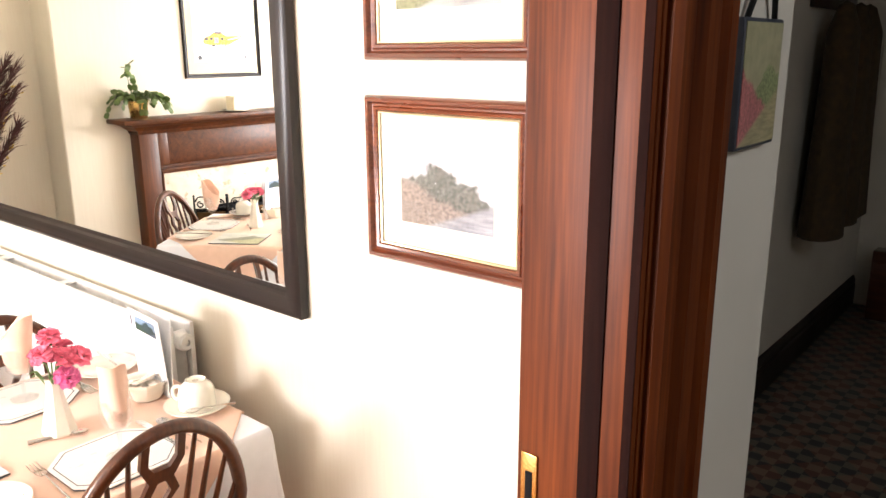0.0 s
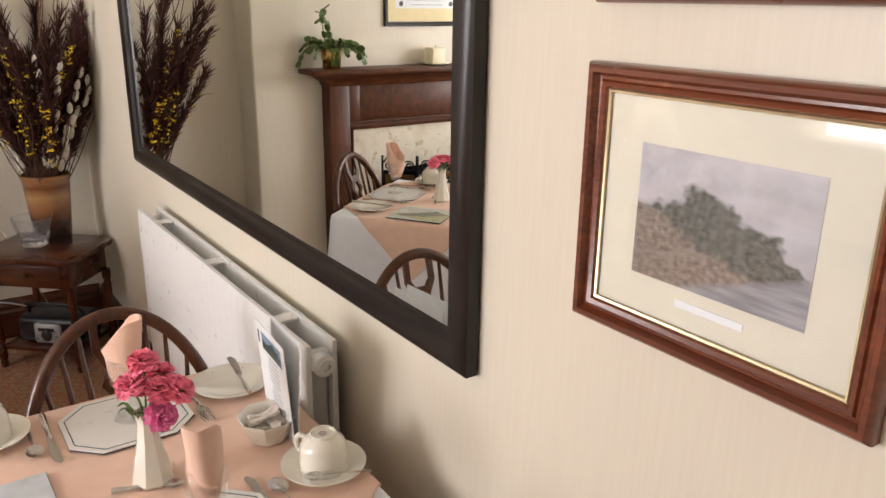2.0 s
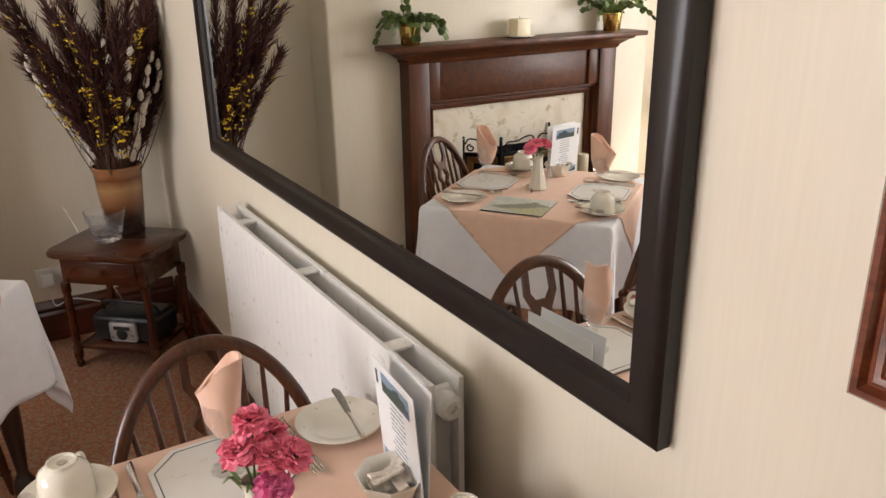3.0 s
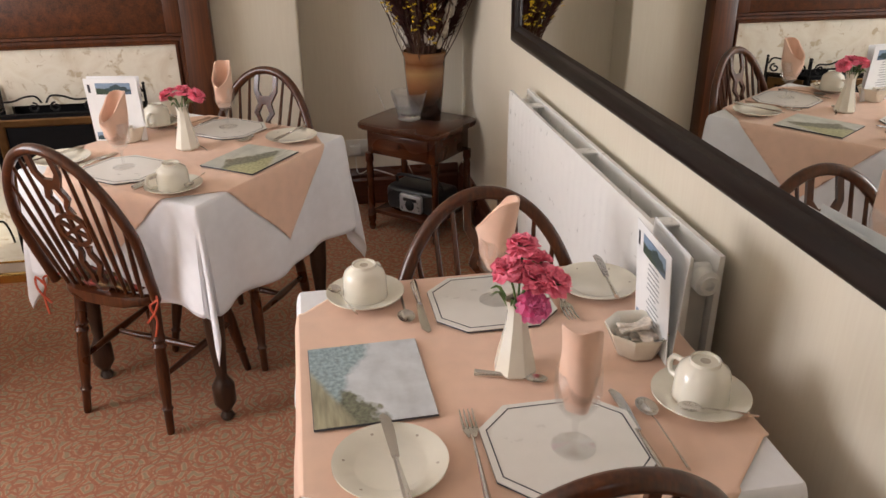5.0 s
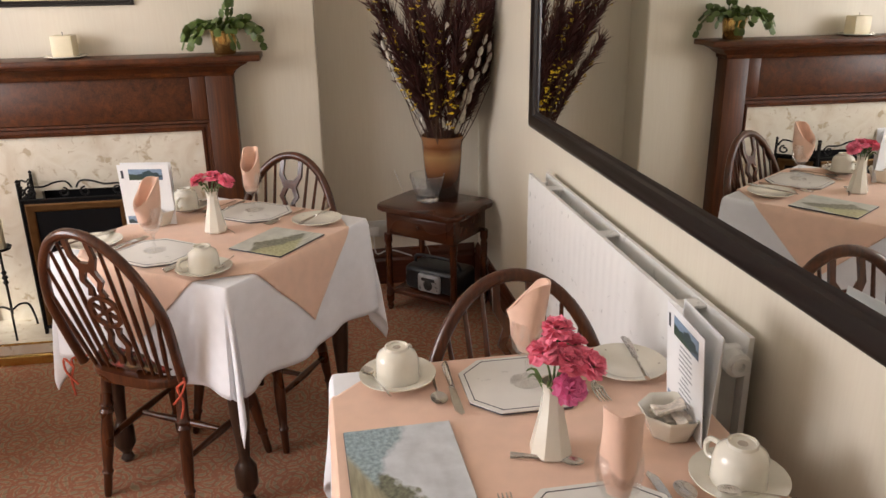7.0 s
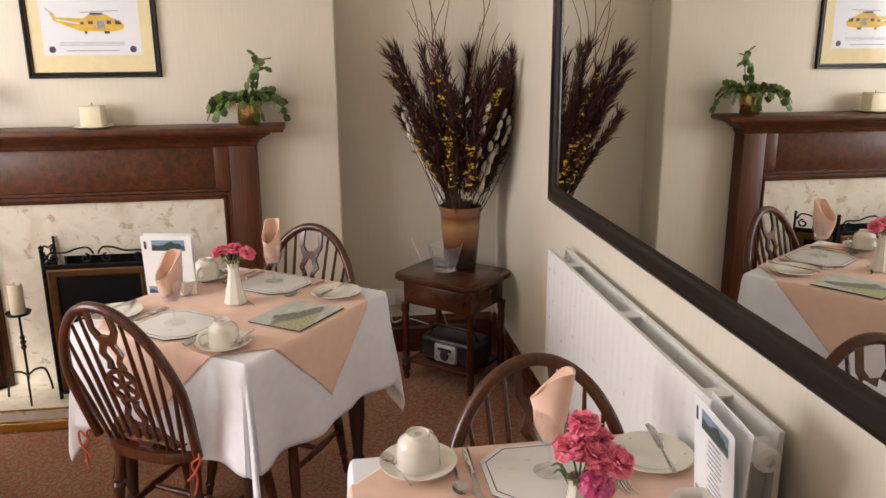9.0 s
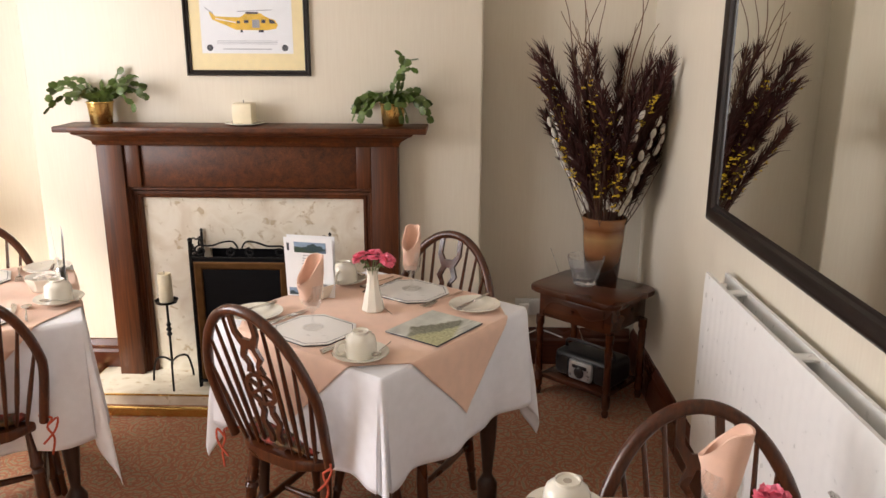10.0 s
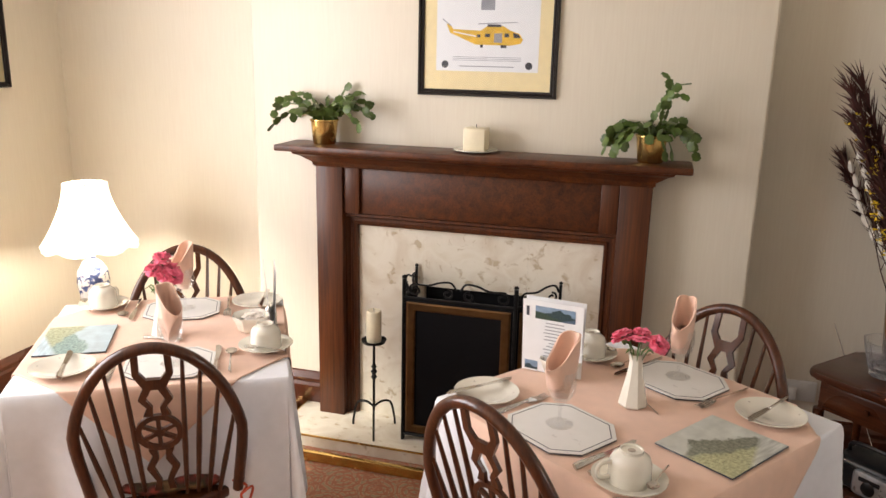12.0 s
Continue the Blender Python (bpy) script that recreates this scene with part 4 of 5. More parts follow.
for k in range(38):
    ang = rnd.uniform(0, 2 * math.pi)
    sp = 0.36 * math.sqrt(rnd.uniform(0.02, 1))
    hgt = rnd.uniform(0.70, 0.98) - 0.15 * sp
    pts = stem_path(ang, sp, hgt)
    bm = tube(shape(), pts, [0.003] * len(pts), 5)
    hairs(bm, pts, 0.42, 1.0, 330, 0.10, 1.9, 0.0034)
    part("plume", bm, M_PLUME, dried, "feathery dark brown plume")
for k in range(46):
    pts = stem_path(rnd.uniform(0, 6.28), 0.24 * math.sqrt(rnd.uniform(0, 1)), rnd.uniform(0.45, 0.85), 0.02)
    bm = tube(shape(), pts, [0.0032 - 0.002 * i / len(pts) for i in range(len(pts))], 5)
    for i in range(3, 8):
        q = pts[i] + Vector((rnd.uniform(-0.04, 0.04), rnd.uniform(-0.04, 0.04), rnd.uniform(0.04, 0.09)))
        tube(bm, [pts[i], limit(q)], [0.0018, 0.0008], 4)
    part("twig", bm, M_TWIG, dried)
for k in range(14):
    ang, sp, hgt = rnd.uniform(0, 6.28), rnd.uniform(0.05, 0.30), rnd.uniform(1.0, 1.33)
    pts = smooth_path(stem_path(ang, sp, hgt, 0.045, 13), 3)
    ph = rnd.uniform(0, 6)
    pts = [limit(p + Vector((0.025 * math.sin(ph + 14 * p.z), 0.025 * math.cos(ph + 11 * p.z), 0)) * max(0, p.z - 0.4) * 1.6) for p in pts]
    part("curly_twig", tube(shape(), pts, [0.0056 - 0.0042 * i / len(pts) for i in range(len(pts))], 5), M_CURL, dried, "thin curling willow twig")
for ang, sp, hgt in ((radians(15), 0.30, 0.78), (radians(40), 0.25, 0.74), (radians(58), 0.23, 0.7), (radians(-115), 0.30, 0.70), (radians(-95), 0.26, 0.75), (radians(0), 0.20, 0.8)):
    pts = stem_path(ang, sp, hgt)
    twg = part("catkin_branch", tube(shape(), pts, 0.0028, 5), M_TWIG, dried)
    for i in range(9):
        bm = shape()
        f = (0.36 + 0.6 * i / 9) * (len(pts) - 1)
        j = min(int(f), len(pts) - 2)
        p, d = pts[j].lerp(pts[j + 1], f - j), (pts[j + 1] - pts[j]).normalized()
        off = Vector((rnd.uniform(-1, 1), rnd.uniform(-1, 1), 0)) * 0.008
        sc = 1.7 - 0.07 * i
        mm = Matrix.Translation(p + off) @ (d + off * 30).to_track_quat("Z", "Y").to_matrix().to_4x4()
        lathe(bm, [(0, -0.004), (0.006 * sc, 0.002), (0.0095 * sc, 0.014), (0.008 * sc, 0.028 * sc), (0.003, 0.038 * sc), (0, 0.04 * sc)], 8, mm)
        part("catkin", bm, M_CATKIN, twg, "white furry catkin")
for k, (ang, sp, hgt) in enumerate(((radians(-30), 0.20, 0.86), (radians(-10), 0.24, 0.72), (radians(-75), 0.26, 0.84), (radians(-20), 0.22, 0.62), (radians(20), 0.24, 0.80), (radians(-60), 0.24, 0.62), (radians(0), 0.26, 0.56))):
    pts = stem_path(ang, sp + 0.03, hgt)
    sprig = part("yellow_sprig", tube(shape(), pts, 0.0022, 5), M_TWIG, dried)
    bm = shape()
    for i in range(26):
        f = rnd.uniform(0.55, 1.0) * (len(pts) - 1)
        j = min(int(f), len(pts) - 2)
        p = pts[j].lerp(pts[j + 1], f - j) + Vector((rnd.gauss(0, 0.012), rnd.gauss(0, 0.012), rnd.gauss(0, 0.008)))
        for q in range(4):
            a = rnd.uniform(0, 6.28)
            u = Vector((math.cos(a), math.sin(a), rnd.uniform(-0.6, 0.8))).normalized()
            w_ = u.cross(Vector((rnd.gauss(0, 1), rnd.gauss(0, 1), rnd.gauss(0, 1)))).normalized()
            bm.faces.new([bm.verts.new(limit(p + u * x_ + w_ * y_)) for x_, y_ in ((0, 0), (0.007, 0.004), (0.013, 0), (0.007, -0.004))])
    part("blossom", bm, M_YELLOW, sprig, "small bright yellow blossoms", smooth=False)

radio = thing("radio_cassette", "black and silver portable stereo on the lower shelf", "stereo", ST @ pose(0.02, -0.02, 0.105))
bm = box(shape(), -0.165, 0.165, -0.085, 0.105, 0.001, 0.125, 0.028, segments=3)
part("body", bm, M_PLASTIC, radio)
part("front_panel", box(shape(), -0.068, 0.068, -0.106, -0.083, 0.010, 0.105, 0.016), M_SILVER, radio, "silver plastic control panel")
part("display", box(shape(), -0.04, 0.04, -0.109, -0.105, 0.070, 0.086, 0.001), M_PLASTIC, radio)
part("dial", lathe(shape(), [(0, 0), (0.025, 0), (0.027, 0.004), (0.02, 0.008), (0, 0.009)], 20, pose(0, -0.106, 0.05, 90, 0, 0)), M_PLASTIC, radio)
for s in (-1, 1):
    part("speaker", lathe(shape(), [(0, 0), (0.045, 0), (0.045, 0.004), (0.035, 0.001), (0, 0.003)], 24, pose(s * 0.105, -0.0855, 0.06, 90, 0, 0)), M_PLASTIC, radio)
part("handle", tube(shape(), smooth_path([(-0.14, 0.0, 0.10), (-0.12, -0.03, 0.165), (0, -0.04, 0.178), (0.12, -0.03, 0.165), (0.14, 0.0, 0.10)], 6), 0.008, 8), M_PLASTIC, radio)
part("aerial", tube(shape(), [(-0.10, 0.085, 0.115), (-0.34, 0.10, 0.60 - 0.05)], 0.0018, 5), M_STEEL, radio, "thin extended chrome aerial")
sock = thing("wall_socket", "white double wall socket with a plug in it", "socket", pose(ALCOVE, 0.715, 0.30, 0, 0, 90))
part("plate", box(shape(), -0.073, 0.073, -0.012, 0, -0.043, 0.043, 0.004), M_WHITEPL, sock)
part("plug", box(shape(), -0.055, -0.005, -0.045, -0.0122, -0.03, 0.022, 0.006), M_WHITEPL, sock)
for x in (-0.045, 0.045):
    part("switch", box(shape(), x - 0.007, x + 0.007, -0.016, -0.0122, 0.024, 0.038, 0.001), M_WHITEPL, sock)
part("cable", tube(shape(), smooth_path([(-0.03, -0.04, -0.03), (-0.02, -0.05, -0.12), (0.05, -0.06, -0.10), (0.16, -0.06, -0.14)], 5), 0.003, 6), M_WHITEPL, sock)

# ---- the lamp in the corner ----
ct = thing("lamp_table", "small dark corner table under the lamp", "side table", pose(-4.20, -2.155, 0) @ Matrix.Diagonal((1, 1, 0.82, 1)))
part("top", lathe(shape(), [(0, 0.535), (0.12, 0.535), (0.13, 0.542), (0.13, 0.554), (0.12, 0.56), (0, 0.56)], 36), M_STAND, ct)
part("column", lathe(shape(), [(0, 0.03), (0.03, 0.03), (0.02, 0.2), (0.035, 0.3), (0.02, 0.45), (0.05, 0.534), (0, 0.534)], 16), M_STAND, ct)
for a in (30, 150, 270):
    c, s = math.cos(radians(a)), math.sin(radians(a))
    part("foot", tube(shape(), smooth_path([(0, 0, 0.12), (0.1 * c, 0.1 * s, 0.09), (0.2 * c, 0.2 * s, 0.016)], 5), 0.015, 8), M_STAND, ct)
lampo = thing("table_lamp", "lit table lamp, pleated cream shade, blue-and-white china base", "table lamp", pose(-4.20, -2.155, 0.4594))
part("base", lathe(shape(), [(0, 0), (0.05, 0), (0.052, 0.012), (0.042, 0.022), (0.040, 0.04), (0.058, 0.09), (0.066, 0.15), (0.060, 0.20), (0.035, 0.235), (0.018, 0.25), (0.018, 0.265), (0, 0.265)], 28), M_WILLOW, lampo, "blue-and-white china base")
part("stem", lathe(shape(), [(0, 0.265), (0.009, 0.265), (0.009, 0.345), (0, 0.345)], 12), M_BRASS, lampo)
bm = shape()
n, rings = 64, []
for f in np.linspace(0, 1, 9):
    ring = []
    for k in range(n):
        a = 2 * math.pi * k / n
        scal = 0.02 * abs(math.sin(4 * a)) * (1 - f) ** 3
        r = 0.085 + 0.105 * (1 - f) ** 1.7 + 0.0025 * math.cos(32 * a)
        ring.append(bm.verts.new((r * math.cos(a), r * math.sin(a), 0.315 + 0.255 * f - scal)))
    rings.append(ring)
for a, b in zip(rings, rings[1:]):
    for k in range(n):
        bm.faces.new((a[k], a[(k + 1) % n], b[(k + 1) % n], b[k]))
part("shade", bm, M_SHADE, lampo, "pleated cream silk shade")
part("shade_carrier", tube(shape(), [(-0.083, 0, 0.56), (0.083, 0, 0.56)], 0.0025, 6), M_BRASS, lampo)

# ---- hall things ----
plaque = thing("hanging_plaque", "small floral plaque on a black hook", "plaque", pose(EAST_OUT + 0.004, 1.162, 1.537, 0, 0, 90))
M_PLAQUE = painting("floral_plaque", (0.42, 0.40, 0.24), (0.22, 0.26, 0.12), (0.45, 0.16, 0.16), (0.36, 0.32, 0.18), 0.1, 0.1, 0.3)
part("board", box(shape(), -0.072, 0.072, -0.014, -0.001, -0.08, 0.08, 0.003), M_INK, plaque)
part("picture", box(shape(), -0.067, 0.067, -0.0152, -0.0142, -0.075, 0.075), M_PLAQUE, plaque, smooth=False)
part("hanger", tube(shape(), smooth_path([(-0.05, -0.008, 0.08), (-0.03, -0.012, 0.115), (0, -0.015, 0.14), (0.03, -0.012, 0.115), (0.05, -0.008, 0.08)], 4), 0.004, 6), M_IRON, plaque)
framed("framed_print", "dark framed print hanging in the dim hall", pose(HALL_W, 3.2, 1.75, 0, 0, 90), 0.5, 0.7, 0.03, M_BLACKFRAME, M_MOUNTY, M_PRINT2, 0.3, 0.4, gilt=False)
rack = thing("coat_rack", "dark wooden rack with long brown coats in the hall", "coat rack", pose(HALL_W, 4.2, 0, 0, 0, 90))
part("rail", box(shape(), -0.35, 0.35, -0.03, -0.001, 1.75, 1.85, 0.005), M_TABLE, rack)
for x in (-0.22, 0.02, 0.2):
    bm = lathe(shape(), [(0, 1.78), (0.05, 1.76), (0.11, 1.65), (0.13, 1.2), (0.16, 0.75 + 0.1 * x), (0.1, 0.74), (0, 0.76)], 14, Matrix.Translation((x, -0.12, 0)) @ Matrix.Diagonal((1, 0.6, 1, 1)))
    part("coat", bm, M_COAT, rack, "long brown coat")
post = thing("newel_post", "low square wooden newel post in the hall", "post", pose(HALL_W + 0.2, 5.2, 0))
part("shaft", box(shape(), -0.06, 0.06, -0.06, 0.06, -0.002, 0.42, 0.006), M_SKIRT, post)

# ---- chairs ----


def turned_leg(bm, top, foot, r=0.017):
    d = Vector(foot) - Vector(top)
    L_ = d.length
    m = Matrix.Translation(foot) @ (-d).to_track_quat("Z", "Y").to_matrix().to_4x4()
    prof = [(0, 0), (0.010, 0), (0.012, 0.01), (0.0135, 0.075), (0.018, 0.085), (0.013, 0.095), (0.0175, 0.15), (0.019, 0.22), (0.016, 0.275), (0.021, 0.287), (0.016, 0.298), (0.021, 0.31), (0.017, 0.322), (0.016, L_), (0, L_)]
    return lathe(bm, prof, 14, m)


def bow_point(f):
    """The hoop of the back, f from 0 to 1 over the top."""
    a = math.pi * f
    x = -0.212 * math.cos(a)
    z = 0.455 + 0.455 * math.sin(a) ** 0.78
    if f < 0.12 or f > 0.88:
        e = min(f, 1 - f) / 0.12
        x *= 0.84 + 0.16 * e
    return Vector((x, -0.165 - 0.125 * (z - 0.455) / 0.455, z))


def wheelback_chair(label, m, cushion, group):
    ch = thing("wheelback_chair", label, "chair", m, group)
    o = []
    for k in range(40):
        a = 2 * math.pi * k / 40
        ca, sa = math.cos(a), math.sin(a)
        o.append((math.copysign(abs(ca) ** 0.65, ca) * (0.20 + 0.015 * sa), math.copysign(abs(sa) ** 0.65, sa) * 0.20))
    bm = plate_of(shape(), o, 0.032, pose(0, 0, 0.424))
    bmesh.ops.bevel(bm, geom=[e for e in bm.edges if abs(e.verts[0].co.z - e.verts[1].co.z) < 0.001], offset=0.010, segments=2, profile=0.5, affect="EDGES")
    part("seat", bm, M_CHAIR, ch)
    for x, y in ((-1, -1), (1, -1), (-1, 1), (1, 1)):
        part("leg", turned_leg(shape(), (x * 0.135, y * 0.13, 0.426), (x * (0.158 if y < 0 else 0.185), y * (0.185 if y < 0 else 0.19), 0.001)), M_CHAIR, ch)
    for s in (-1, 1):
        part("side_stretcher", tube(shape(), [(s * 0.150, -0.158, 0.19), (s * 0.158, 0, 0.195), (s * 0.163, 0.160, 0.20)], [0.008, 0.013, 0.008], 10), M_CHAIR, ch)
    part("cross_stretcher", tube(shape(), [(-0.157, 0, 0.195), (0, 0, 0.195), (0.157, 0, 0.195)], [0.008, 0.013, 0.008], 10), M_CHAIR, ch)
    part("bow", tube(shape(), [bow_point(f) for f in np.linspace(0.0, 1.0, 41)], 0.0145, 10), M_CHAIR, ch)

    def top_at(x):
        f = min(np.linspace(0.05, 0.95, 181), key=lambda q: abs(bow_point(q).x - x))
        return bow_point(f)

    for x in (0.062, 0.097, 0.131, 0.163):
        for s in (-1, 1):
            t_ = top_at(s * x * 1.12)
            b_ = Vector((s * x * 0.80, -0.165, 0.45))
            part("spindle", tube(shape(), [b_, b_.lerp(t_, 0.4), t_], [0.0055, 0.0075, 0.0045], 8), M_CHAIR, ch)
    # pierced splat with the wheel
    lo, hi = Vector((0, -0.165, 0.452)), bow_point(0.5)
    up = (hi - lo).normalized()
    base = Matrix.Translation(lo) @ Matrix.Rotation(math.atan2(-up.y, up.z), 4, "X") @ pose(0, 0.005, 0, 90, 0, 0)
    H = (hi - lo).length
    bm = shape()
    for s in (-1, 1):
        left = [(0.014, 0), (0.030, 0.02), (0.020, 0.06), (0.040, 0.105), (0.022, 0.145), (0.030, 0.165)]
        inn = [(0.004, 0), (0.010, 0.03), (0.006, 0.06), (0.022, 0.105), (0.008, 0.135), (0.010, 0.165)]
        pts = [(s * x, y) for x, y in left] + [(s * x, y) for x, y in inn[::-1]]
        plate_of(bm, pts if s > 0 else pts[::-1], 0.010, base)
        left = [(0.032, 0.275), (0.022, 0.30), (0.040, 0.325), (0.026, 0.36), (0.046, 0.40), (0.044, H - 0.006)]
        inn = [(0.010, 0.275), (0.008, 0.30), (0.022, 0.325), (0.008, 0.355), (0.016, 0.385), (0.030, 0.405), (0.028, H - 0.006)]
        pts = [(s * x, y) for x, y in left] + [(s * x, y) for x, y in inn[::-1]]
        plate_of(bm, pts if s > 0 else pts[::-1], 0.010, base)
    plate_of(bm, [(-0.012, 0.355), (0.012, 0.355), (0.017, 0.385), (-0.017, 0.385)], 0.010, base)
    plate_of(bm, [(-0.012, 0.0), (0.012, 0.0), (0.008, 0.02), (-0.008, 0.02)], 0.010, base)
    n = 24
    for r0, r1 in ((0.042, 0.056), (0.0, 0.013)):
        for k in range(n):
            a, b = 2 * math.pi * k / n, 2 * math.pi * (k + 1) / n
            q = [(r1 * math.cos(a), 0.220 + r1 * math.sin(a)), (r1 * math.cos(b), 0.220 + r1 * math.sin(b))]
            q += [(r0 * math.cos(b), 0.220 + r0 * math.sin(b)), (r0 * math.cos(a), 0.220 + r0 * math.sin(a))] if r0 else [(0, 0.220)]
            plate_of(bm, q, 0.010, base)
    for k in range(6):
        a = math.pi / 3 * k + math.pi / 6
        d, s_ = Vector((math.cos(a), math.sin(a))), Vector((-math.sin(a), math.cos(a))) * 0.005
        q = [d * 0.011 + s_, d * 0.011 - s_, d * 0.044 - s_, d * 0.044 + s_]
        plate_of(bm, [(v.x, v.y + 0.220) for v in q], 0.009, base)
    part("wheel_splat", bm, M_CHAIR, ch, "pierced wheel splat", smooth=False)
    if cushion:
        bm = shape()
        rings = []
        for rr, z in ((0.0, 0.458), (0.80, 0.458), (0.93, 0.466), (0.96, 0.478), (0.90, 0.490), (0.6, 0.498), (0.0, 0.500)):
            rings.append([bm.verts.new((x * rr, y * rr + 0.012, z + 0.004 * math.sin(9 * x * rr * 5))) for x, y in o] if rr else [bm.verts.new((0, 0.012, z))])
        for a, b in zip(rings, rings[1:]):
            for i in range(40):
                j = (i + 1) % 40
                q = [a[i % len(a)], a[j % len(a)], b[j % len(b)], b[i % len(b)]]
                q = [v for k, v in enumerate(q) if v not in q[:k]]
                bm.faces.new(q)
        cu = part("cushion", bm, M_FLORAL, ch, "dark red floral tie-on cushion")
        for s in (-1, 1):
            bm = tube(shape(), smooth_path([(s * 0.165, -0.16, 0.475), (s * 0.20, -0.185, 0.47), (s * 0.185, -0.20, 0.45), (s * 0.20, -0.20, 0.41), (s * 0.19, -0.205, 0.36)], 4), 0.0035, 5)
            tube(bm, smooth_path([(s * 0.185, -0.20, 0.455), (s * 0.215, -0.20, 0.475), (s * 0.205, -0.21, 0.44), (s * 0.17, -0.205, 0.40)], 4), 0.0035, 5)
            part("tie", bm, M_RED, cu, "orange-red tie")
    return ch


# ---- tables, cloths and settings ----
TOP = 0.7455


def drape(s, t, a, b, lift, amp, ph):
    """Where the cloth's point (s, t) comes to lie on a table of half sizes a and b."""
    ex, ey = max(abs(s) - a, 0.0), max(abs(t) - b, 0.0)
    sx, sy = (1 if s >= 0 else -1), (1 if t >= 0 else -1)
    x, y, z = max(-a, min(a, s)), max(-b, min(b, t)), lift
    d = math.hypot(ex, ey)
    if d > 0:
        phi = math.atan2(ey, ex)
        k = 0.02 + 0.02 * math.sin(2 * phi) ** 2
        along = t if ex > ey else s
        if ex == 0 or ey == 0:
            k += amp * (math.sin(along * 17 + ph) + 0.6 * math.sin(along * 31 + 2 * ph)) * min(1, d * 6)
        k += 0.09 * math.sin(6 * phi + ph) * math.sin(2 * phi) * min(1, d * 4)
        rnd_ = 0.012
        o = rnd_ * (1 - math.exp(-d / rnd_)) + lift + k * d
        x, y = x + sx * math.cos(phi) * o, y + sy * math.sin(phi) * o
        z -= max(0, d * math.sqrt(max(0.05, 1 - k * k)) - rnd_ * 0.4)
    return Vector((x, y, z))


def cloth(name, label, m, half_x, half_y, a, b, lift, material, diagonal=False, ph=0.0, amp=0.05):
    """A cloth laid square, or cornerwise: then half_x is half its side."""
    bm = shape()
    reach = half_x * math.sqrt(2) if diagonal else 0.0

    def ticks(edge, end):
        end = max(end, edge + 0.02)
        pos = list(np.linspace(0, edge, 22)) + [edge + 0.003, edge + 0.007, edge + 0.012] + list(np.linspace(edge + 0.02, end, 22))
        return [-v for v in pos[:0:-1]] + pos

    xs, ys = ticks(a, reach or half_x), ticks(b, reach or half_y)
    grid = [[bm.verts.new((x, y, 0)) for y in ys] for x in xs]
    for i in range(len(xs) - 1):
        for j in range(len(ys) - 1):
            bm.faces.new((grid[i][j], grid[i + 1][j], grid[i + 1][j + 1], grid[i][j + 1]))
    if diagonal:
        for sx in (-1, 1):
            for sy in (-1, 1):
                bmesh.ops.bisect_plane(bm, geom=list(bm.verts) + list(bm.edges) + list(bm.faces), plane_co=(sx * reach, 0, 0), plane_no=(sx, sy, 0), clear_outer=True)
    for v in bm.verts:
        s, t = v.co.x, v.co.y
        v.co = drape(s, t, a, b, lift, amp, ph)
        v.co.z += 0.0006 * math.sin(s * 40 + ph) * math.sin(t * 33)
    me_ob = part(name, bm, material)
    me_ob.matrix_basis = m
    sol = me_ob.modifiers.new("thickness", "SOLIDIFY")
    sol.thickness, sol.offset = 0.0014, 1
    return tagged(me_ob, label, "tablecloth")


def dining_table(m, a, b):
    ob = thing("dining_table", "dark oak dining table with turned bulbous feet", "table", m, "dining tables")
    part("tabletop", box(shape(), -a, a, -b, b, TOP - 0.024, TOP, 0.004), M_TABLE, ob)
    for x in (-1, 1):
        for y in (-1, 1):
            prof = [(0, 0.001), (0.016, 0.001), (0.022, 0.012), (0.014, 0.03), (0.022, 0.045), (0.034, 0.065), (0.034, 0.125), (0.022, 0.145), (0.016, 0.16), (0.028, 0.30), (0.034, 0.48), (0.024, 0.56), (0.034, 0.60), (0.034, TOP - 0.0245), (0, TOP - 0.0245)]
            part("leg", lathe(shape(), prof, 16, pose(x * (a - 0.07), y * (b - 0.07), 0)), M_TABLE, ob)
    for s in (-1, 1):
        part("apron", box(shape(), -a + 0.08, a - 0.08, s * (b - 0.07) - 0.01, s * (b - 0.07) + 0.01, 0.63, TOP - 0.0245), M_TABLE, ob)
        part("apron", box(shape(), s * (a - 0.07) - 0.01, s * (a - 0.07) + 0.01, -b + 0.08, b - 0.08, 0.63, TOP - 0.0245), M_TABLE, ob)


# one of each, then copies
OFF = pose(0, 0, -50)


def cup_and_saucer(m):
    sa = tagged(thing("saucer", "round cream china saucer", "saucer", m, "saucers"))
    part("dish", lathe(shape(), [(0, 0.001), (0.035, 0.001), (0.040, 0.004), (0.066, 0.013), (0.076, 0.018), (0.076, 0.020), (0.064, 0.017), (0.040, 0.0085), (0, 0.007)], 36), M_CHINA, sa)
    cu = thing("cup", "upturned octagonal cream china cup on its saucer", "cup", m @ pose(0, 0, 0.0085, 0, 0, 20), "cups")
    b = part("bowl", lathe(shape(), [(0.036, 0.004), (0.041, 0.002), (0.044, 0.0), (0.043, 0.012), (0.042, 0.042), (0.038, 0.054), (0.027, 0.062), (0.024, 0.064), (0.0235, 0.070), (0.021, 0.070), (0.020, 0.066), (0, 0.066)], 16), M_CHINA, cu)
    part("handle", tube(shape(), smooth_path([(0.040, 0, 0.012), (0.062, 0, 0.012), (0.068, 0, 0.028), (0.060, 0, 0.042), (0.040, 0, 0.044)], 5), 0.0048, 8), M_CHINA, cu)
    part("maker_mark", lathe(shape(), [(0, 0.0665), (0.008, 0.0665), (0.008, 0.0672), (0, 0.0672)], 10), M_CHINAMARK, cu, "small grey stamp")
    return sa, cu


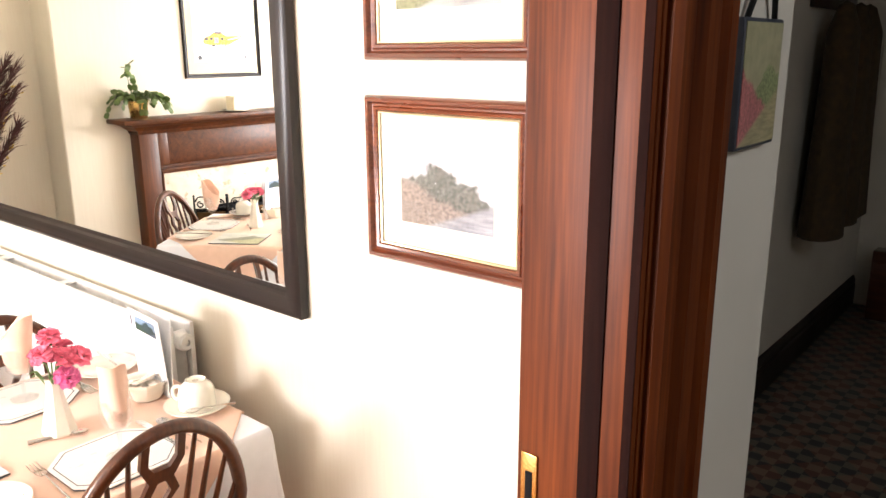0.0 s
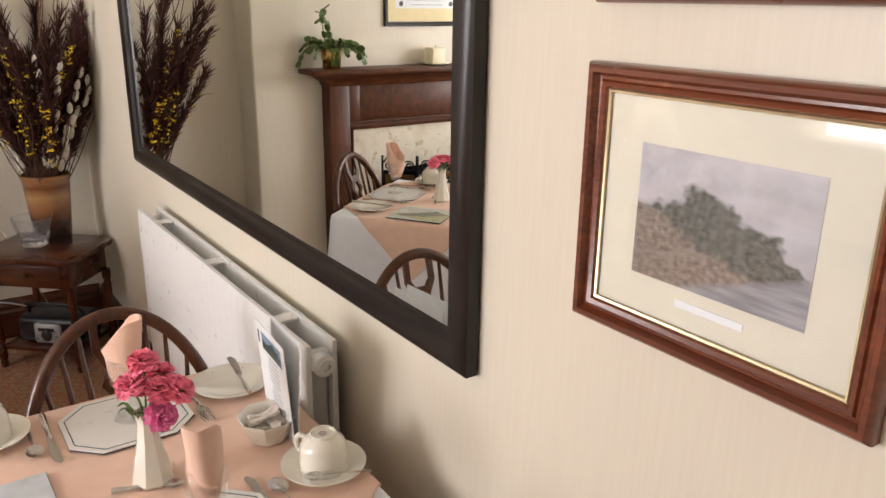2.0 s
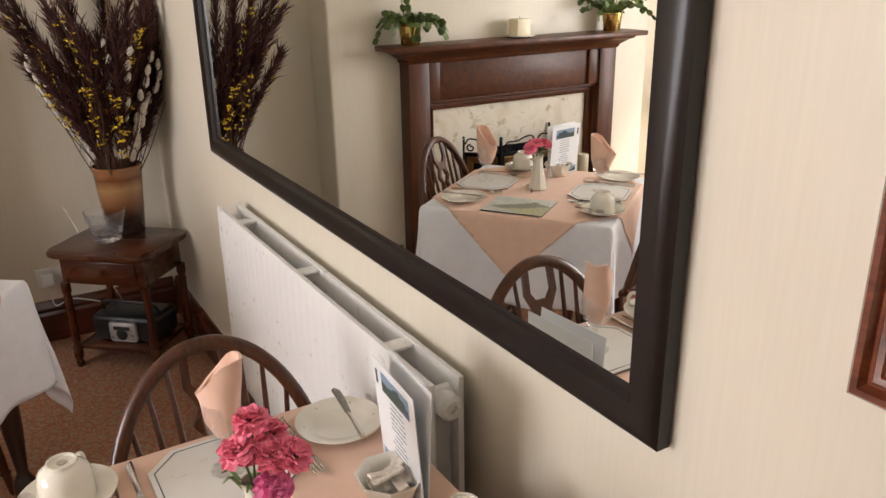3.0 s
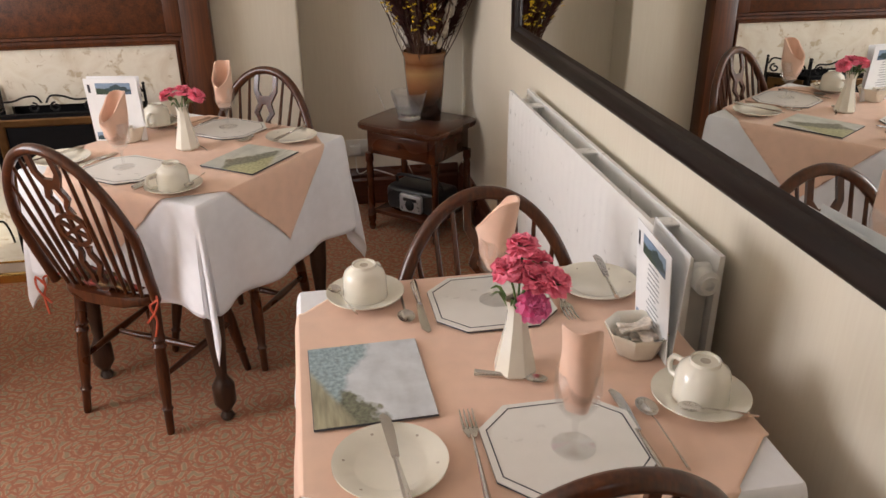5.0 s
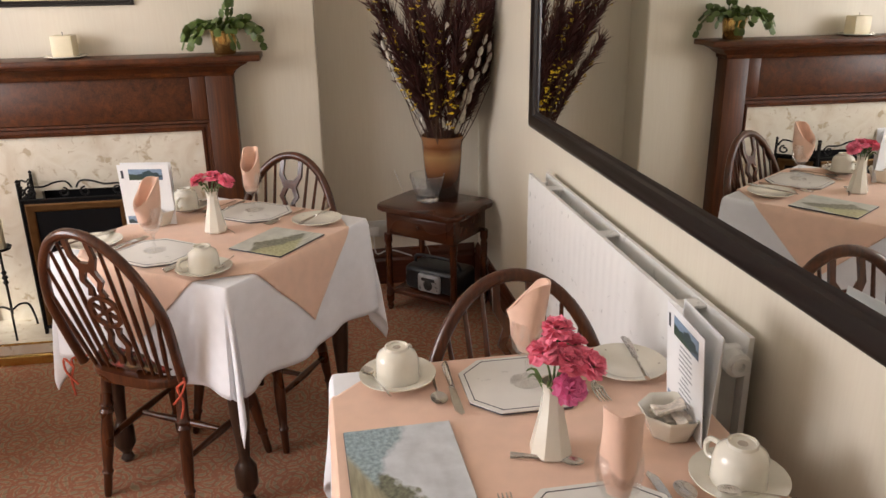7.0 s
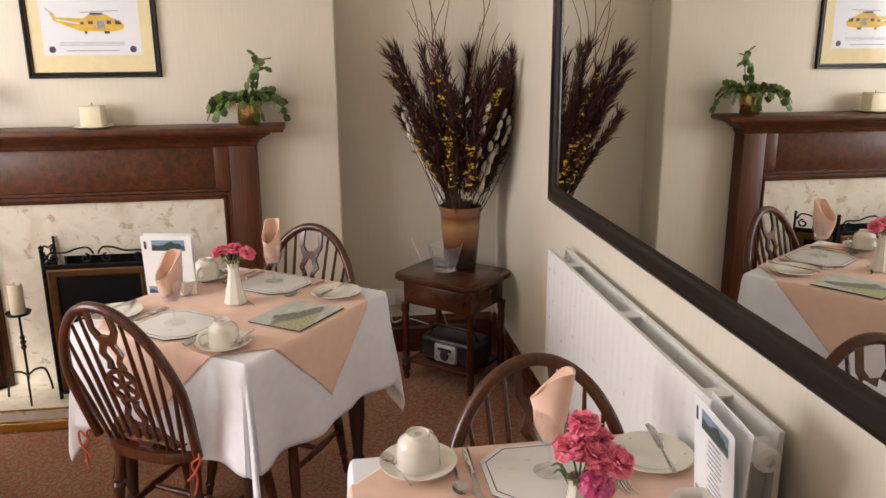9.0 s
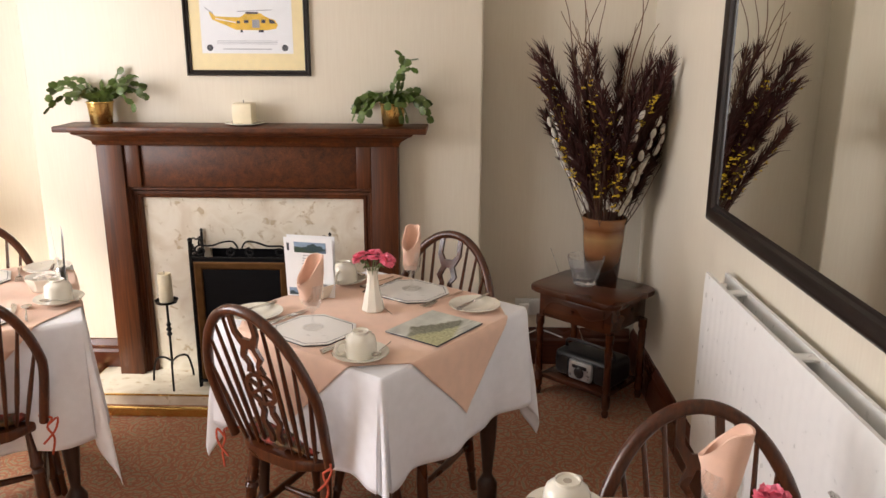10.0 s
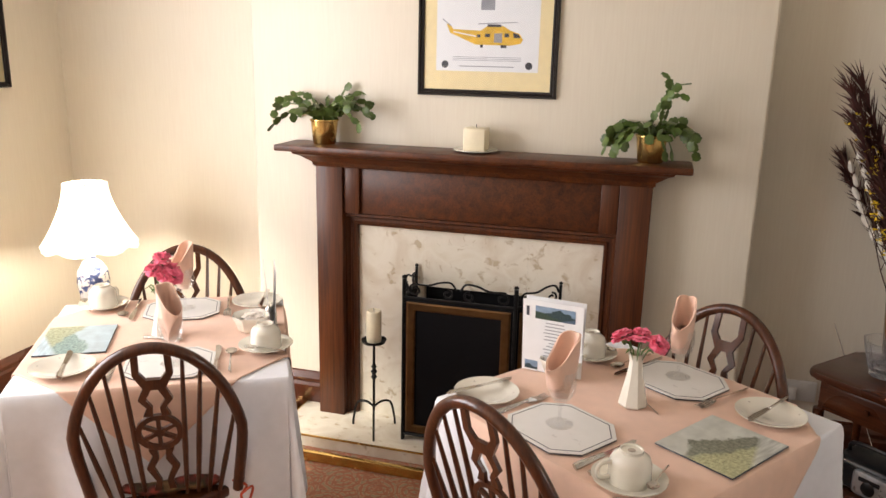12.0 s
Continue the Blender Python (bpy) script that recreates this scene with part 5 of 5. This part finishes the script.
def flat_spoon(m, ln=0.13, big=1.0):
    ob = thing("spoon", "polished stainless steel spoon on the table", "spoon", m, "spoons")
    part("handle", tube(shape(), [(0, 0, 0.004), (ln * 0.3, 0, 0.006), (ln * 0.66, 0, 0.007), (ln * 0.72, 0, 0.004)], [0.006, 0.004, 0.0028, 0.003], 8, flat=0.35), M_STEEL, ob)
    b = lathe(shape(), [(0, 0.001), (0.010, 0.002), (0.0155, 0.006), (0.0165, 0.008), (0.0152, 0.0078), (0.010, 0.0045), (0, 0.0035)], 20, pose(ln * 0.86, 0, 0) @ Matrix.Diagonal((1.45 * big, big, 0.9, 1)))
    part("bowl", b, M_STEEL, ob)
    return ob


def flat_fork(m):
    ob = thing("fork", "stainless steel table fork", "fork", m, "forks")
    part("handle", tube(shape(), [(0, 0, 0.004), (0.06, 0, 0.006), (0.12, 0, 0.009), (0.135, 0, 0.006)], [0.009, 0.006, 0.0035, 0.006], 8, flat=0.3), M_STEEL, ob)
    part("neck", plate_of(shape(), [(0.132, -0.006), (0.148, -0.0115), (0.155, -0.0115), (0.155, 0.0115), (0.148, 0.0115), (0.132, 0.006)], 0.002, pose(0, 0, 0.005)), M_STEEL, ob)
    for y in (-0.0098, -0.0033, 0.0033, 0.0098):
        part("tine", tube(shape(), [(0.153, y, 0.006), (0.175, y, 0.003), (0.20, y, 0.006)], [0.0022, 0.002, 0.001], 6), M_STEEL, ob)
    return ob


def table_knife(m, ln=0.20):
    ob = thing("knife", "stainless steel table knife", "knife", m, "knives")
    part("handle", tube(shape(), [(0, 0, 0.005), (ln * 0.1, 0, 0.0055), (ln * 0.3, 0, 0.005), (ln * 0.46, 0, 0.005)], [0.008, 0.0085, 0.0065, 0.0055], 8, flat=0.5), M_STEEL, ob)
    o = [(ln * 0.46, -0.006), (ln * 0.75, -0.0105), (ln * 0.92, -0.010), (ln, -0.001), (ln * 0.97, 0.006), (ln * 0.46, 0.005)]
    part("blade", plate_of(shape(), o, 0.0016, pose(0, 0, 0.0035)), M_STEEL, ob, smooth=False)
    return ob


def side_plate(m):
    ob = thing("side_plate", "round cream china side plate", "plate", m, "side plates")
    part("plate", lathe(shape(), [(0, 0.001), (0.048, 0.001), (0.052, 0.004), (0.076, 0.012), (0.0815, 0.015), (0.0815, 0.017), (0.075, 0.0155), (0.053, 0.008), (0.049, 0.006), (0, 0.005)], 48), M_CHINA, ob)
    for k in range(6):
        a = k * math.pi / 3 + 0.3
        mm = pose(0.066 * math.cos(a), 0.066 * math.sin(a), 0.0122, 0, 0, math.degrees(a)) @ pose(0, 0, 0, 0, -17, 0)
        part("motif", lathe(shape(), [(0, 0.0004), (0.0025, 0.0004), (0, 0.0010)], 6, mm), M_CHINAMARK, ob)
    return ob


def octagon(rx, ry, c):
    return [(-rx, -ry + c), (-rx + c, -ry), (rx - c, -ry), (rx, -ry + c), (rx, ry - c), (rx - c, ry), (-rx + c, ry), (-rx, ry - c)]


def octagon_mat(m):
    ob = thing("place_mat", "white octagonal place mat with a dark line border", "place mat", m, "octagonal mats")
    part("backing", plate_of(shape(), octagon(0.106, 0.116, 0.049), 0.003, pose(0, 0, 0.0008)), M_INK, ob, "dark backing", smooth=False)
    part("board", plate_of(shape(), octagon(0.106, 0.116, 0.049), 0.0022, pose(0, 0, 0.0038)), M_MAT, ob, smooth=False)
    bm = shape()
    o, i = octagon(0.097, 0.107, 0.0455), octagon(0.095, 0.105, 0.0445)
    for k in range(8):
        j = (k + 1) % 8
        plate_of(bm, [o[k], o[j], i[j], i[k]], 0.0004, pose(0, 0, 0.0060))
    part("border_line", bm, M_INK, ob, "thin dark line", smooth=False)
    return ob


def goblet(m):
    ob = thing("wine_glass", "clear stemmed wine glass", "glass", m, "wine glasses")
    prof = [(0, 0.001), (0.030, 0.001), (0.032, 0.0025), (0.020, 0.005), (0.005, 0.010), (0.0042, 0.035), (0.006, 0.052), (0.020, 0.062), (0.031, 0.080), (0.0345, 0.100), (0.033, 0.125), (0.0315, 0.135), (0.0305, 0.135), (0.0325, 0.100), (0.029, 0.081), (0.018, 0.066), (0, 0.061)]
    part("glass", lathe(shape(), prof, 32), M_GLASS, ob)
    return ob


def napkin(m, seed, group="napkins"):
    """Rolled and folded linen standing in the glass."""
    rn = random.Random(seed)
    bm = shape()
    n, rings = 40, []
    turn = rn.uniform(0, 6)
    for layer, zs in ((0, np.linspace(0, 1, 12)), (1, np.linspace(1, 0.45, 7))):
        for f in zs:
            ring = []
            for k in range(n):
                a = 2 * math.pi * k / n
                top = 0.178 + 0.034 * math.cos(a - turn) + 0.016 * abs(math.sin(a - turn))
                z = 0.070 + (top - 0.070) * f
                r = 0.018 + 0.0125 * min(1, f * 3) + 0.016 * f * (0.5 + 0.5 * math.cos(2 * (a - turn))) + 0.0018 * math.sin(3 * a + 5 * f)
                if layer:
                    r -= 0.005 + 0.006 * (1 - f)
                seam = math.exp(-((a - turn) % (2 * math.pi) - 2.2 - 0.9 * f) ** 2 * 30)
                r += (0.006 if not layer else 0) * seam
                ring.append(bm.verts.new((r * math.cos(a), 0.85 * r * math.sin(a), z)))
            rings.append(ring)
    for a, b in zip(rings, rings[1:]):
        for k in range(n):
            bm.faces.new((a[k], a[(k + 1) % n], b[(k + 1) % n], b[k]))
    bm.faces.new(rings[0][::-1])
    ob = part("napkin", bm, M_NAPKIN)
    ob.matrix_basis = m
    return tagged(ob, "peach linen napkin rolled into a wine glass", "napkin", group)


def bud_vase(m):
    ob = part("bud_vase", lathe(shape(), [(0, 0.001), (0.034, 0.001), (0.037, 0.006), (0.034, 0.02), (0.020, 0.085), (0.0165, 0.115), (0.020, 0.132), (0.0225, 0.135), (0.019, 0.135), (0.014, 0.115), (0.013, 0.06), (0, 0.05)], 8, None, 0.2), M_CHINA)
    ob.matrix_basis = m
    return tagged(ob, "tapering octagonal cream china bud vase", "vase", "bud vases")


def flowers(m, seed, places, deep=None):
    rn = random.Random(seed)
    ob = thing("cut_flowers", "pink carnations in the bud vase", "flowers", m, "vases of carnations")
    for q, (x, y, z) in enumerate(places):
        st = part("stem", tube(shape(), smooth_path([(0.004 * x / 0.04, 0.004 * y / 0.04, 0.062), (x * 0.25, y * 0.25, 0.14), (x, y, z)], 4), 0.002, 6), M_STEM, ob)
        bm = shape()
        c = Vector((x, y, z))
        ax = (c - Vector((0, 0, 0.09))).normalized()
        mm = Matrix.Translation(c) @ ax.to_track_quat("Z", "Y").to_matrix().to_4x4()
        for ring_, (cnt, tilt, ln) in enumerate(((9, 98, 0.025), (8, 70, 0.026), (7, 46, 0.024), (6, 24, 0.021), (4, 8, 0.018))):
            for k in range(cnt):
                a = 2 * math.pi * (k + rn.uniform(-0.3, 0.3)) / cnt + ring_
                rot = mm @ Matrix.Rotation(a, 4, "Z") @ Matrix.Rotation(radians(tilt + rn.uniform(-12, 12)), 4, "Y")
                rows = []
                for f, w in ((0, 0.002), (0.45, 0.008), (0.8, 0.0135), (1.0, 0.0125)):
                    rows.append([bm.verts.new(rot @ Vector((rn.uniform(-0.0035, 0.0035) * f + 0.004 * f * f, w * g, ln * f * (1 + rn.uniform(-0.1, 0.1))))) for g in (-1, -0.5, 0, 0.5, 1)])
                for r0, r1 in zip(rows, rows[1:]):
                    for i in range(4):
                        bm.faces.new((r0[i], r0[i + 1], r1[i + 1], r1[i]))
        part("bloom", bm, M_PETALD if deep == q else M_PETAL, st, "ruffled pink carnation", smooth=False)
        part("calyx", lathe(shape(), [(0, -0.02), (0.004, -0.018), (0.006, -0.006), (0.009, 0.004), (0, 0.002)], 8, mm), M_STEM, st)
    bm = shape()
    for k in range(7):
        a = rn.uniform(0, 6.28)
        p = [(0.01 * math.cos(a), 0.01 * math.sin(a), 0.11), (0.03 * math.cos(a), 0.03 * math.sin(a), 0.15), (0.045 * math.cos(a), 0.045 * math.sin(a), 0.145)]
        tube(bm, smooth_path(p, 3), [0.001, 0.003, 0.004, 0.004, 0.003, 0.002, 0.0006], 5, None, 0.3)
    part("foliage", bm, M_STEM, ob)


def sugar_bowl(m, seed):
    rn = random.Random(seed)
    ob = thing("sugar_bowl", "octagonal cream china bowl of sugar sachets", "bowl", m, "sugar bowls")
    part("bowl", lathe(shape(), [(0, 0.001), (0.036, 0.001), (0.040, 0.005), (0.054, 0.040), (0.058, 0.046), (0.058, 0.050), (0.053, 0.047), (0.048, 0.035), (0.035, 0.010), (0, 0.008)], 8, None, 0.3), M_CHINA, ob)
    for k in range(9):
        part("sachet", box(shape(), -0.027, 0.027, -0.009, 0.009, -0.0025, 0.0025, 0.001), M_SUGAR, ob, m=pose(rn.uniform(-0.016, 0.016), rn.uniform(-0.016, 0.016), 0.030 + 0.0028 * k, rn.uniform(-16, 16), rn.uniform(-12, 12), rn.uniform(0, 360)), smooth=False)


def menu(m, w=0.155, h=0.195):
    """A folded menu card, its printed face towards -y."""
    ob = thing("menu_card", "white folded menu card with a photo heading", "menu", m, "menu cards")
    part("front_leaf", box(shape(), 0, w, -0.0012, 0, 0.001, h), M_PAPER, ob, smooth=False, m=pose(0, -0.004, 0, 4, 0, 0))
    part("back_leaf", box(shape(), 0, w, -0.0012, 0, 0.001, h), M_PAPER, ob, smooth=False, m=pose(-0.002, 0.003, 0, -3, 0, 0))
    fr = pose(0, -0.0056, 0, 4, 0, 0)
    part("heading_photo", box(shape(), -w * 0.33, w * 0.33, -0.0003, 0, -0.018, 0.018), M_INKBLUE, ob, smooth=False, m=fr @ pose(w * 0.54, 0, h * 0.84))
    part("binding_strip", box(shape(), 0, 0.008, -0.0003, 0, 0, 0.026), M_INK, ob, smooth=False, m=fr @ pose(w * 0.06, 0, h * 0.78))
    rn = random.Random(5)
    for k in range(13):
        ww = rn.uniform(0.35, 0.75) * w * 0.5
        part("text_line", box(shape(), -ww / 2, ww / 2, -0.0003, 0, 0, 0.0026), M_INKGREY, ob, smooth=False, m=fr @ pose(w * 0.54, 0, h * (0.70 - 0.046 * k)))
    part("footer_photo", box(shape(), 0, w * 0.22, -0.0003, 0, 0, h * 0.12), M_INKBLUE, ob, smooth=False, m=fr @ pose(w * 0.05, 0, h * 0.03))


def picture_mat(m, print_mat, label):
    ob = thing("picture_mat", label, "place mat", m, "picture mats")
    part("backing", box(shape(), -0.113, 0.113, -0.095, 0.095, 0.0008, 0.0045, 0.001), M_INK, ob, "dark backing")
    part("picture", box(shape(), -0.112, 0.112, -0.0005, 0, -0.094, 0.094), print_mat, ob, smooth=False, m=pose(0, 0, 0.0046, -90, 0, 0) @ pose(0, 0, 0))


M_SCENE1 = painting("lake_mat", (0.66, 0.70, 0.74), (0.16, 0.17, 0.12), (0.30, 0.40, 0.44), (0.34, 0.32, 0.22), 0.224, 0.188, 0.75)
M_SCENE2 = painting("bridge_mat", (0.62, 0.64, 0.58), (0.20, 0.21, 0.16), (0.42, 0.42, 0.24), (0.52, 0.53, 0.48), 0.224, 0.188, -0.2)
M_SCENE3 = painting("shore_mat", (0.50, 0.62, 0.66), (0.22, 0.32, 0.30), (0.36, 0.38, 0.24), (0.45, 0.56, 0.60), 0.24, 0.19, 0.3)


def between(T, p, q):
    """A pose on the table from p towards q."""
    a = math.degrees(math.atan2(q[1] - p[1], q[0] - p[0]))
    return T @ pose(p[0], p[1], 0, 0, 0, a)


def set_table(T, k, scene_mat, label, blooms, deep, seed, menu_pose, third=False):
    def at(x, y, z=0.0, rz=0.0):
        return T @ pose(x * k, y * k, z, 0, 0, rz)

    picture_mat(at(0.004, -0.228, 0, 1), scene_mat, label)
    for x, y, rz in ((-0.280, -0.208, 200), (0.154, 0.276, 250)):
        cup_and_saucer(at(x, y, 0, rz - 70))
        flat_spoon(at(x, y, 0.0175, rz) @ pose(-0.075, 0.054, 0, 0, -2, 0), 0.115, 0.75)
    for x, y, gx, gy in ((-0.220, 0.030, -0.216, 0.038), (0.219, 0.036, 0.229, 0.044)):
        octagon_mat(at(x, y))
        goblet(at(gx, gy, 0.0064))
        napkin(at(gx, gy, 0.0064), seed + int(x > 0))
    vx, vy = (0.0, 0.0) if third else (0.012, 0.016)
    bud_vase(at(vx, vy))
    flowers(at(vx, vy), seed, blooms, deep)
    sugar_bowl(at(-0.004, 0.238), seed)
    menu(T @ menu_pose, 0.165, 0.205)
    side_plate(at(-0.242, 0.254))
    side_plate(at(0.217, -0.218))
    table_knife(at(-0.157, 0.262, 0.0165, 172), 0.19)
    table_knife(at(0.307, -0.205, 0.0165, 184), 0.19)
    flat_spoon(between(T, (0.014 * k, -0.054 * k), (0.058 * k, 0.052 * k)), 0.12, 0.75)
    flat_fork(at(0.312, -0.100, 0, 177))
    table_knife(at(0.300, 0.150, 0, 180), 0.20)
    flat_spoon(at(0.300, 0.186, 0, 180), 0.165)
    table_knife(at(-0.325, -0.108, 0, 0), 0.20)
    flat_spoon(at(-0.318, -0.140, 0, 0), 0.15)
    flat_fork(at(-0.318, 0.165, 0, 0))


def shaker(m):
    ob = thing("salt_shaker", "small pale glazed salt shaker beside the menu", "shaker", m, "salt shakers")
    part("body", lathe(shape(), [(0, 0.001), (0.017, 0.001), (0.019, 0.004), (0.0185, 0.05), (0.016, 0.058), (0, 0.058)], 20), M_CHINA, ob)
    part("cap", lathe(shape(), [(0, 0.0582), (0.0165, 0.0582), (0.0165, 0.066), (0.011, 0.073), (0, 0.075)], 20), M_STEEL, ob, "domed steel cap")


shaker(pose(-3.575, -0.985, TOP + 0.0095))
shaker(pose(-3.545, -0.120, TOP + 0.0095))

BLOOM1 = [(-0.008, 0.008, 0.222), (0.010, -0.020, 0.192), (0.024, 0.018, 0.180), (-0.016, 0.034, 0.188), (0.034, 0.050, 0.176), (0.040, 0.014, 0.140)]
BLOOM2 = [(-0.01, 0.04, 0.165), (0.012, 0.0, 0.175), (0.02, -0.045, 0.165)]
TABLES = [
    # centre, turn, half sizes, spread of the setting
    ((-2.022, 0.776), 0.5, 0.335, 0.325, 1.0),
    ((-3.365, 0.105), 144.0, 0.335, 0.328, 1.03),
    ((-3.420, -1.250), 29.0, 0.345, 0.335, 1.05),
]
for idx, ((x, y), rz, a, b, k) in enumerate(TABLES):
    base = pose(x, y, 0, 0, 0, rz)
    dining_table(base, a, b)
    cloth("white_tablecloth", "white linen cloth hanging in folds over the table", base @ pose(0, 0, TOP), a + (0.26, 0.33, 0.40)[idx], b + (0.26, 0.33, 0.40)[idx], a + 0.004, b + 0.004, 0.0025, M_CLOTH, False, 1.3 + idx)
    d = 0.402 if idx else 0.41
    cloth("peach_overcloth", "peach linen overcloth laid cornerwise on the table", base @ pose(0, 0, TOP), d, d, a + 0.004, b + 0.004, 0.0065, M_PEACH, True, 1.3 + idx)
    T = pose(x, y, TOP + 0.0092, 0, 0, rz)
    if idx == 0:
        set_table(T, k, M_SCENE1, "glossy picture mat of boats on a lake", BLOOM1, 5, 21, pose(-0.110, 0.286, 0, 0, 0, -5))
    elif idx == 1:
        set_table(T, k, M_SCENE2, "glossy picture mat of a stone bridge", BLOOM2, None, 31, T.inverted() @ pose(-3.524, -0.200, TOP + 0.0092, 0, 0, 80))
    else:
        set_table(T, k, M_SCENE3, "glossy picture mat of a pale shore", [(x_ * 0.8, y_ * 0.8, z_ + 0.01) for x_, y_, z_ in BLOOM1[:5]], None, 41, pose(-0.06, 0.31, 0, 0, 0, 1), True)

# chairs: place of the seat's middle and the way it faces
SEATS = [
    (-1.847, 0.793, 90, False, "dark wheelback chair tucked under the window-side table"),
    (-2.145, 0.830, -90, False, "dark wheelback chair between table and radiator"),
    (-3.190, -0.050, 60, True, "dark wheelback chair with a floral cushion, pulled out"),
    (-3.500, 0.198, -120, False, "dark wheelback chair with a sheen on its hoop"),
    (-3.242, -1.123, 120, True, "dark wheelback chair with a tied floral cushion"),
    (-3.569, -1.288, -60, False, "dark wheelback chair before the bright wall"),
]
for x, y, rz, cushion, label in SEATS:
    wheelback_chair(label, pose(x, y, 0, 0, 0, rz), cushion, "wheelback chairs round the tables")
